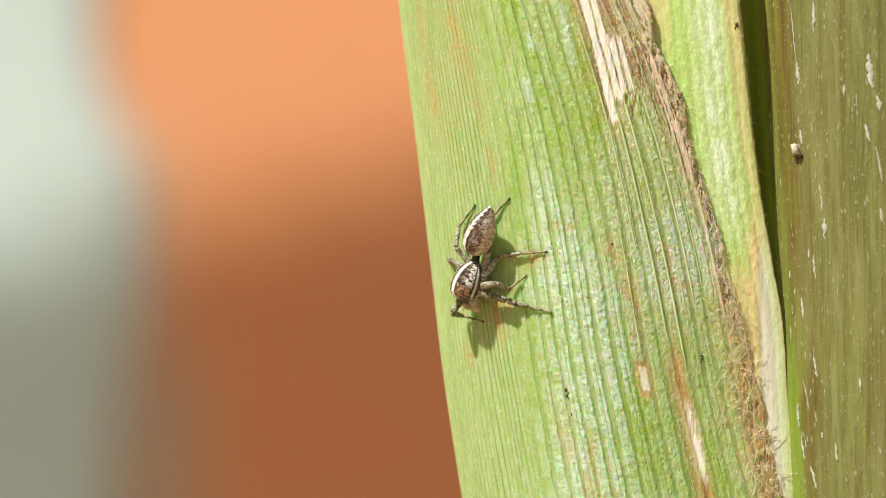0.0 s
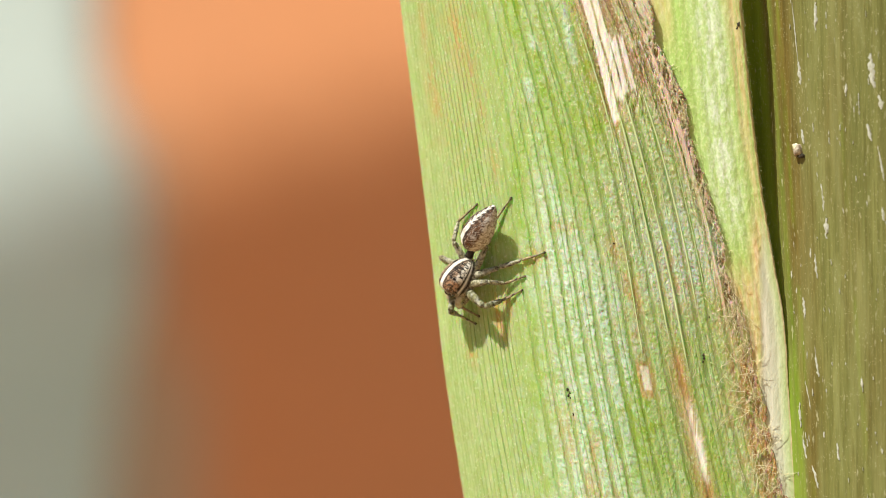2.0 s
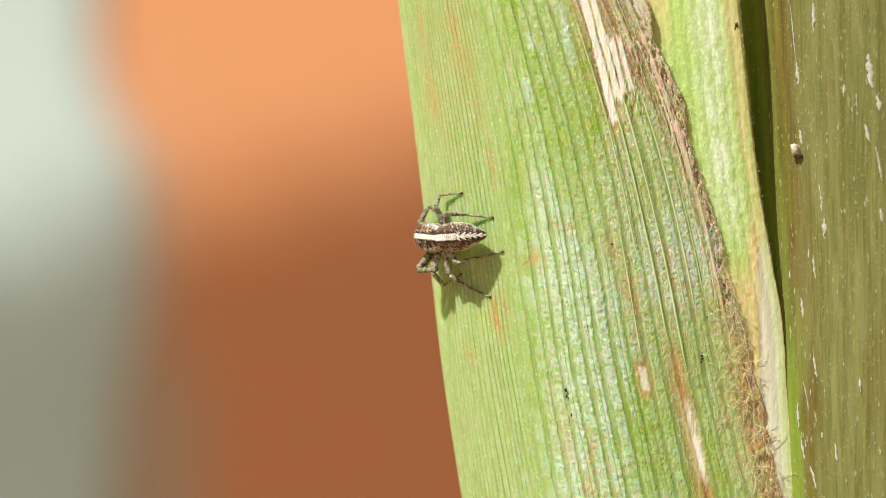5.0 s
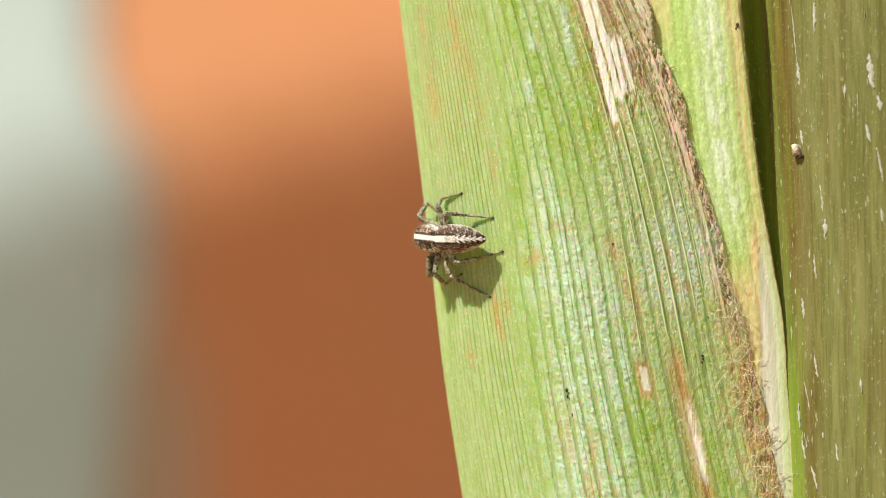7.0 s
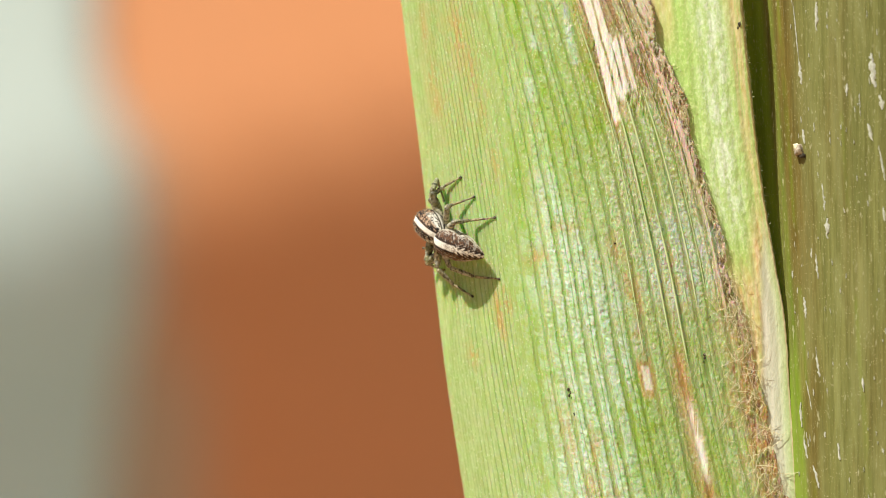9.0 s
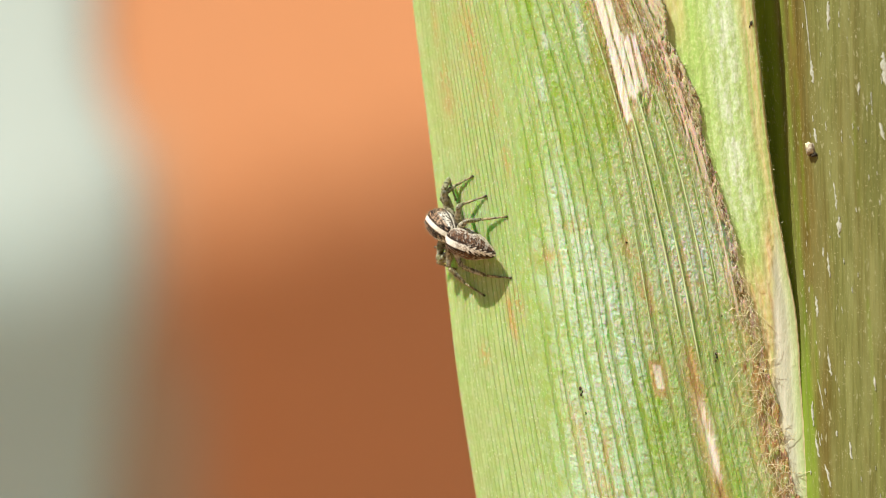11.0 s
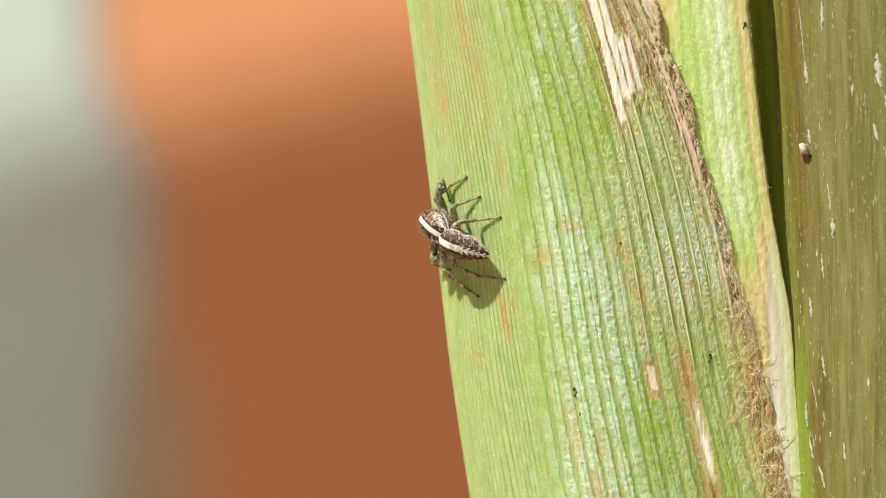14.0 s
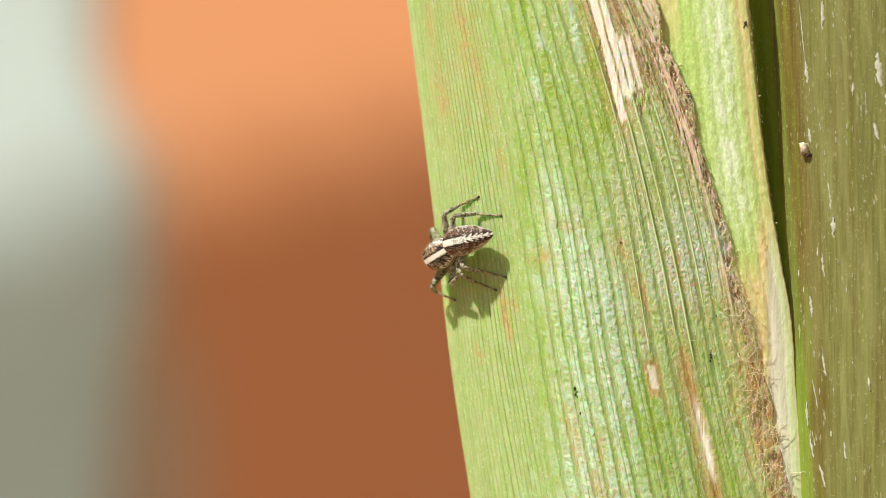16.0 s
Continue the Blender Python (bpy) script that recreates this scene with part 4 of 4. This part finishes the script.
            bm.to_mesh(mesh)
            bm.free()
            mesh.materials.append(HAIR)
        for side in (1, -1):
            limb = [new(name, mesh) for name, mesh in zip(("leg", "tibia", "tarsus"), pieces)]
            limb[0].parent = body
            limb[1].parent = limb[2].parent = limb[0]
            bristle = new("bristle_coat", coat)
            bristle.parent = limb[0]
            tagged(bristle, kind="stuff")
            legs.append((side, i, limb, Vector(((16, 4, -13, -23)[i], (17, 20, 19, 15)[i] * side, -10))))
    legs = [(limb, hip, LIMB[i]) for side, i, limb, hip in sorted(legs, key=lambda v: (-v[0], v[1]))]
    return body, rear, legs


spider, abdomen, leg_set = build_spider()
for carrier in [spider, abdomen] + [ob for limb in leg_set for ob in limb[0]]:
    carrier.rotation_mode = "QUATERNION"

# ---- how things move ----
# the plant's sway: seconds, to the right, down
SWAY = [(0, 0, 0), (.5, -16.2, 2), (1, -4.4, .8), (1.5, -6, 1.2), (2, 3, -.6), (2.5, -4.6, .6), (3, 3, -.2), (3.5, 0, .4), (4, 0, 0), (4.6, -7, .8), (5.2, 2, 0),
        (5.8, -6, .8), (6.5, -4.3, .8), (7, 1.2, .5), (7.5, 2.8, .6), (8, 1.2, .6), (8.5, 12.4, -1), (9, 4.6, -.8), (9.6, 15, -1.5), (10.2, 11, -1.2), (10.8, 24, -2.4),
        (11.5, 32, -3.2), (12, 21.2, -2), (12.5, 27.4, -3), (13, 13.8, -1.4), (13.5, 21.4, -2.2), (14, 14.8, -1), (14.5, 14, -2), (15, 21, -2.6), (15.5, 10.4, -2), (16, 15.6, -2.4)]
# the height of the shade's edge on the wall
EDGE = [(0, 282), (.5, 222), (1, 215), (1.5, 225), (2, 215), (2.5, 225), (3, 238), (3.5, 148), (4, 312), (4.6, 240), (5.2, 280), (5.8, 230), (6.5, 215), (7, 215), (7.5, 240),
        (8, 238), (8.5, 240), (9, 248), (9.6, 300), (10.2, 250), (10.8, 300), (11.5, 270), (12, 240), (12.5, 318), (12.75, 310), (13, 382), (13.25, 370), (13.5, 262), (14, 165),
        (14.5, 250), (15, 210), (15.5, 236), (16, 246)]

# Postures, in the plan, on the plant. The legs, left 1 to 4 and right 1 to 4: knee, ankle and foot, each right, down and over the sheath
# (FREE: as high as the limb's length asks).
FREE = 99
LEGS_A = (((896, 542, FREE), (938, 550, 12), (980, 555, 3)), ((882, 503, FREE), (908, 506, 12), (933, 487, 3)),
          ((893, 448, FREE), (921, 449, 12), (970, 446, 3)), ((868, 425, 20), (879, 380, 10), (903, 350, 3)),
          ((797, 527, FREE), (822, 560, 12), (857, 570, 3)), ((822, 512, 10), (834, 528, 4), (848, 538, 3)),
          ((808, 462, FREE), (812, 480, 0), (826, 494, 3)), ((805, 440, FREE), (816, 396, 12), (842, 362, 3)))
LEGS_B = (((866, 539, FREE), (906, 544, 12), (944, 537, 3)), ((866, 504, FREE), (899, 511, 12), (929, 488, 3)),
          ((886, 448, FREE), (914, 448, 12), (969, 446, 3)), ((864, 424, 20), (880, 379, 10), (903, 349, 3)),
          ((789, 533, FREE), (817, 560, 12), (856, 569, 3)), ((819, 544, 20), (832, 551, 10), (854, 559, 3)),
          ((804, 461, FREE), (808, 479, 0), (822, 493, 3)), ((802, 437, FREE), (812, 395, 12), (842, 361, 3)))
LEGS_C = (((850, 544, FREE), (887, 532, 12), (923, 513, 3)), ((855, 499, FREE), (889, 503, 12), (928, 489, 3)),
          ((879, 447, FREE), (910, 448, 12), (967, 446, 3)), ((863, 424, 20), (879, 379, 10), (903, 349, 3)),
          ((787, 531, FREE), (813, 561, 12), (841, 575, 3)), ((817, 539, 24), (830, 553, 10), (847, 562, 3)),
          ((795, 459, FREE), (801, 479, 0), (815, 493, 3)), ((795, 437, FREE), (808, 392, 12), (843, 361, 3)))
LEGS_D = (((822, 550, FREE), (847, 542, 12), (869, 532, 3)), ((823, 508, FREE), (855, 512, 12), (900, 502, 3)),
          ((839, 464, FREE), (869, 465, 12), (925, 467, 3)), ((835, 420, 24), (857, 392, 14), (901, 352, 3)),
          ((785, 528, 34), (793, 545, 22), (803, 556, 3)), ((809, 545, 26), (817, 555, 12), (833, 562, 3)),
          ((772, 456, FREE), (783, 480, 0), (801, 494, 3)), ((773, 430, FREE), (789, 392, 12), (840, 362, 3)))
LEGS_E = (((810, 550, FREE), (838, 545, 12), (860, 525, 20)), ((804, 522, FREE), (844, 529, 12), (874, 508, 3)),
          ((816, 474, FREE), (858, 467, 12), (918, 467, 3)), ((836, 420, 24), (856, 395, 16), (900, 352, 3)),
          ((774, 525, 34), (794, 545, 20), (810, 552, 3)), ((798, 545, 26), (810, 552, 12), (820, 550, 3)),
          ((766, 450, FREE), (774, 470, 0), (792, 490, 3)), ((764, 436, FREE), (782, 388, 12), (840, 361, 3)))
LEGS_F = (((778, 512, FREE), (800, 529, 12), (844, 530, 3)), ((772, 494, FREE), (806, 512, 12), (854, 527, 3)),
          ((806, 460, FREE), (844, 455, 12), (890, 445, 3)), ((814, 445, 20), (850, 440, 12), (890, 446, 3)),
          ((752, 440, -10), (756, 425, -20), (768, 412, -10)), ((756, 425, 10), (764, 408, 5), (790, 402, 3)),
          ((756, 404, FREE), (780, 364, 12), (814, 343, 3)), ((766, 402, FREE), (792, 382, 12), (840, 363, 3)))
LEGS_G = (((761, 469, 50), (752, 468, 42), (742, 466, 36)), ((764, 481, FREE), (794, 500, 20), (818, 484, 3)),
          ((777, 486, FREE), (815, 504, 12), (870, 527, 3)), ((792, 466, FREE), (842, 457, 12), (893, 445, 3)),
          ((754, 428, -10), (758, 420, -20), (766, 405, -10)), ((759, 376, 34), (770, 372, 20), (790, 392, 3)),
          ((773, 350, FREE), (797, 344, 12), (820, 342, 3)), ((770, 391, FREE), (826, 379, 12), (875, 386, 3)))
LEGS_H = (((766, 470, 40), (756, 468, 30), (766, 480, 20)), ((760, 478, FREE), (790, 499, 14), (817, 484, 3)),
          ((774, 484, FREE), (813, 498, 12), (868, 526, 3)), ((788, 464, FREE), (838, 458, 12), (890, 444, 3)),
          ((752, 428, -10), (756, 420, -20), (764, 404, -10)), ((751, 368, 36), (766, 372, 20), (784, 388, 3)),
          ((772, 348, FREE), (794, 350, 12), (817, 342, 3)), ((768, 388, FREE), (823, 380, 12), (873, 386, 3)))
LEGS_I = (((770, 451, 50), (756, 451, 44), (742, 457, 36)), ((760, 479, FREE), (782, 499, 12), (804, 491, 3)),
          ((762, 479, FREE), (816, 517, 12), (848, 542, 3)), ((786, 475, FREE), (830, 486, 12), (884, 495, 3)),
          ((750, 414, -10), (754, 407, -20), (764, 399, -10)), ((754, 355, FREE), (772, 341, 12), (800, 341, 3)),
          ((782, 385, FREE), (804, 362, 12), (838, 348, 3)), ((784, 399, FREE), (830, 387, 12), (876, 385, 3)))
LEGS_J = (((764, 441, 40), (755, 439, 36), (747, 439, 30)), ((769, 459, 20), (767, 469, 10), (784, 479, 3)),
          ((756, 472, FREE), (797, 504, 12), (835, 530, 3)), ((781, 473, FREE), (829, 489, 12), (882, 496, 3)),
          ((756, 356, FREE), (776, 338, 14), (782, 358, 8)), ((758, 346, FREE), (784, 326, 12), (814, 314, 3)),
          ((782, 383, FREE), (805, 361, 12), (837, 348, 3)), ((785, 401, FREE), (831, 390, 12), (874, 386, 3)))
LEGS_K = (((759, 442, 40), (751, 438, 36), (743, 440, 30)), ((769, 464, 20), (767, 474, 10), (784, 480, 3)),
          ((755, 474, FREE), (795, 504, 12), (834, 527, 3)), ((781, 476, FREE), (827, 491, 12), (881, 495, 3)),
          ((756, 357, FREE), (776, 340, 14), (782, 359, 8)), ((758, 349, FREE), (784, 329, 12), (813, 314, 3)),
          ((781, 382, FREE), (805, 360, 12), (837, 349, 3)), ((785, 400, FREE), (827, 391, 12), (874, 386, 3)))
LEGS_M = (((763, 483, FREE), (791, 521, 12), (812, 535, 3)), ((773, 477, FREE), (807, 503, 12), (835, 527, 3)),
          ((777, 481, FREE), (807, 506, 12), (831, 510, 3)), ((779, 465, FREE), (827, 484, 12), (881, 495, 3)),
          ((752, 384, FREE), (772, 364, 12), (786, 374, 6)), ((753, 377, FREE), (772, 355, 12), (805, 338, 3)),
          ((771, 383, FREE), (795, 365, 12), (835, 349, 3)), ((771, 396, FREE), (821, 387, 12), (874, 385, 3)))
LEGS_N = (((752, 502, FREE), (778, 524, 12), (806, 534, 3)), ((783, 494, FREE), (801, 516, 12), (793, 522, 3)),
          ((783, 486, FREE), (833, 507, 12), (858, 519, 3)), ((783, 466, FREE), (825, 482, 12), (874, 496, 3)),
          ((751, 430, -10), (755, 422, -20), (765, 407, -10)), ((757, 390, FREE), (777, 364, 12), (800, 348, 3)),
          ((761, 386, FREE), (785, 369, 12), (826, 351, 3)), ((763, 395, FREE), (815, 384, 12), (865, 386, 3)))
LEGS_O = (((750, 499, FREE), (767, 524, 12), (792, 535, 3)), ((792, 490, 60), (786, 502, 56), (780, 508, 48)),
          ((800, 489, FREE), (834, 505, 12), (865, 517, 3)), ((786, 465, FREE), (830, 480, 12), (882, 494, 3)),
          ((752, 430, -10), (756, 422, -20), (766, 407, -10)), ((788, 424, 10), (815, 420, 6), (845, 416, 3)),
          ((761, 390, FREE), (792, 368, 12), (834, 350, 3)), ((764, 395, FREE), (820, 380, 12), (874, 385, 3)))
# Time, middle of the cephalothorax (right, down, behind), its heading, its dip towards the viewer and its roll,
# the abdomen's heading, dip and roll, and the legs.
POSTURES = [
    (0.0, (833, 497, 68), -105, -4, -56, -112, -24, -58, LEGS_A),
    (0.5, (833, 497, 68), -106, -4, -56, -112, -24, -58, LEGS_A),
    (1.0, (819, 494, 72), -114, -5, -54, -118, -24, -56, LEGS_B),
    (1.5, (816, 492, 76), -119, -6, -52, -122, -24, -56, LEGS_B),
    (2.0, (813, 490, 78), -119, -6, -52, -123, -24, -56, LEGS_C),
    (2.8, (810, 490, 80), -119, -6, -50, -124, -24, -54, LEGS_C),
    (3.0, (791, 492, 86), -112, -14, -48, -126, -24, -48, LEGS_D),
    (3.2, (778, 483, 94), -115, -22, -44, -130, -24, -40, LEGS_E)]
POSTURES += [
    (3.3, (774, 470, 100), -140, -36, -26, -140, -22, -24, LEGS_E),
    (3.4, (772, 452, 106), -164, -55, -8, -152, -18, -6, LEGS_F),
    (3.5, (774, 446, 111), -168, -55, -6, -160, -18, -4, LEGS_F),
    (3.7, (773, 423, 111), -184, -58, 0, -176, -22, 0, LEGS_G),
    (4.2, (774, 421, 111), -186, -58, 0, -176, -22, 0, LEGS_G),
    (6.3, (773, 422, 111), -186, -58, 0, -177, -22, 0, LEGS_G),
    (6.8, (772, 422, 111), -186, -58, 0, -178, -22, 0, LEGS_G),
    (7.1, (771, 422, 111), -188, -58, 2, -181, -22, 2, LEGS_H)]
POSTURES += [
    (7.3, (770, 419, 111), -196, -55, 6, -183, -22, 4, LEGS_H),
    (7.6, (764, 418, 111), -215, -52, 20, -191, -21, 10, LEGS_I),
    (7.8, (763, 409, 111), -232, -50, 30, -199, -18, 16, LEGS_I),
    (8.0, (767, 406, 111), -239, -50, 36, -204, -18, 20, LEGS_J),
    (8.5, (765, 406, 111), -237, -50, 36, -202, -18, 20, LEGS_K),
    (9.2, (765, 405, 111), -236, -50, 36, -201, -18, 20, LEGS_K)]
POSTURES += [
    (14.5, (764, 405, 111), -236, -50, 36, -201, -18, 20, LEGS_K),
    (14.7, (766, 407, 111), -231, -50, 32, -199, -18, 16, LEGS_K),
    (14.9, (770, 416, 111), -208, -58, 12, -193, -15, 4, LEGS_K),
    (15.0, (773, 417, 111), -186, -58, 2, -183, -22, 2, LEGS_M),
    (15.1, (773, 422, 111), -178, -58, 0, -176, -22, 0, LEGS_M),
    (15.3, (771, 442, 111), -154, -55, -4, -169, -24, -2, LEGS_N),
    (15.5, (772, 447, 111), -148, -55, -6, -168, -24, -4, LEGS_O),
    (16.0, (772, 448, 111), -146, -55, -6, -167, -24, -4, LEGS_O)]


# where the abdomen joins, on the cephalothorax
NECK = [(0, (-50, 0, 13)), (1, (-52, 0, 15)), (2.8, (-54, 0, 22)), (3.2, (-47, 0, 9)), (3.5, (-27, 0, 17)), (7.1, (-27, 0, 17)), (7.8, (-31, 3, 8)), (14.6, (-31, 3, 8)), (15.0, (-27, 0, 17)), (15.3, (-29, -9, 12)), (16, (-29, -9, 12))]


def sample(table, t):
    """The rows of a table at t, gliding from row to row."""
    ts = [row[0] for row in table]
    i = min(max(sum(v <= t + 1e-6 for v in ts) - 1, 0), len(ts) - 2)
    k = min(max((t - ts[i]) / (ts[i + 1] - ts[i]), 0), 1)
    return table[i], table[i + 1], k * k * (3 - 2 * k)


def blend(a, b, k):
    return a + (b - a) * k


def axes(heading, dip, roll):
    """Forward, left and up in the world, from angles in the plan."""
    h, d, r = radians(heading), radians(dip), radians(roll)
    f = Vector((math.cos(d) * math.cos(h), -math.sin(d), math.cos(d) * math.sin(h)))
    u = (Vector((0, -1, 0)) - f * Vector((0, -1, 0)).dot(f)).normalized()
    left = u.cross(f)
    u = math.cos(r) * u + math.sin(r) * left
    return f, u.cross(f), u


def matrix_of(f, left, up, origin):
    m = Matrix((f, left, up)).transposed().to_4x4()
    m.translation = origin
    return m


def body_of(row):
    return matrix_of(*axes(*row[2:5]), place(*row[1]))


def posture(t):
    """The body, the abdomen, and the directions of the three pieces of every limb, at t."""
    a, b, k = sample(POSTURES, t)
    mid = place(*(blend(p, q, k) for p, q in zip(a[1], b[1])))
    body = matrix_of(*axes(*(blend(a[i], b[i], k) for i in (2, 3, 4))), mid)
    p, q, s = sample(NECK, t)
    neck = Vector(p[1]).lerp(Vector(q[1]), s)
    rear = matrix_of(*axes(*(blend(a[i], b[i], k) for i in (5, 6, 7))), body @ (neck * S))
    limbs = []
    for before, after in zip(stances(a), stances(b)):
        limbs.append([Quaternion().slerp(u.rotation_difference(v), k) @ u for u, v in zip(before, after)])
    return body, rear, limbs


def stances(row):
    """How all limbs stand in one row of the postures; worked out once."""
    if row[0] not in STANCES:
        body = body_of(row)
        STANCES[row[0]] = [limb_way(body, hip, leg, spans) for (_, hip, spans), leg in zip(leg_set, row[8])]
    return STANCES[row[0]]


STANCES = {}


def on_sheath(X, Y, over):
    """A spot that hangs a little over the sheath."""
    return place(X, Y, float(sheath_depth(X, Y)) - (30 if over == FREE else over))


def limb_way(body, hip, leg, spans):
    """The directions, in the body's space, of three stiff pieces from the hip by knee and ankle to the foot."""
    lengths = [v * S for v in spans]
    p = [body @ (hip * S)] + [on_sheath(*spot) for spot in leg]
    if leg[0][2] == FREE:
        off = p[1] - p[0]
        p[1].y = p[0].y - math.sqrt(max(lengths[0] ** 2 - off.x ** 2 - off.z ** 2, 0))
    inverse = body.inverted()
    p = [inverse @ v for v in p]
    start, foot = p[0].copy(), p[3].copy()
    for _ in range(60):
        p[3] = foot.copy()
        for i in (2, 1, 0):
            p[i] = p[i + 1] + (p[i] - p[i + 1]).normalized() * lengths[i]
        p[0] = start.copy()
        for i in (0, 1, 2):
            p[i + 1] = p[i] + (p[i + 1] - p[i]).normalized() * lengths[i]
    return [(v - u).normalized() for u, v in zip(p, p[1:])]


def limb_pose(hip, way, spans, last):
    """The poses of the three pieces: the first in the body's space, the others in the first one's.
    last holds the poses before these; a piece turns from them without twisting on its own length."""
    poses, at = [], hip * S
    for i, x in enumerate(way):
        if last:
            old = last[i].to_3x3()
            normal = old.col[0].rotation_difference(x) @ old.col[1]
        else:
            normal = x.cross(Vector((0, 0, 1)))
        y = (normal - x * normal.dot(x)).normalized()
        poses.append(matrix_of(x, y, x.cross(y), at))
        at = at + x * spans[i] * S
    last[:] = poses
    return [poses[0]] + [poses[0].inverted() @ m for m in poses[1:]]


def motions():
    brisk = [(0.5, 1.0), (2.8, 3.8), (6.8, 8.1), (14.5, 15.6)]
    times = sorted({0.25 * i for i in range(65)} | {i / FPS for lo, hi in brisk for i in range(int(lo * FPS), int(hi * FPS) + 1)})
    shifts, bodies, rears, limbs = [], [], [], [([], [], []) for _ in leg_set]
    lasts = [[] for _ in leg_set]
    for t in times:
        a, b, k = sample(SWAY, t)
        shift = Matrix.Translation((blend(a[1], b[1], k) * S, 0, -blend(a[2], b[2], k) * S))
        shifts.append((t, shift))
        body, rear, reach = posture(t)
        bodies.append((t, shift @ Matrix.Translation((0, 0, HIGH)) @ body))
        rears.append((t, body.inverted() @ rear))
        for i, (limb, way) in enumerate(zip(leg_set, reach)):
            made = limb_pose(limb[1], way, limb[2], lasts[i])
            for rows, m in zip(limbs[i], made):
                rows.append((t, m))
    walk(plant, shifts)
    walk(spider, bodies)
    walk(abdomen, rears)
    for limb, rows in zip(leg_set, limbs):
        for ob, row in zip(limb[0], rows):
            walk(ob, row)
    walk(shade, [(t, pose(*SHADE_AT, (edge - 310) * 0.00317)) for t, edge in EDGE])


motions()
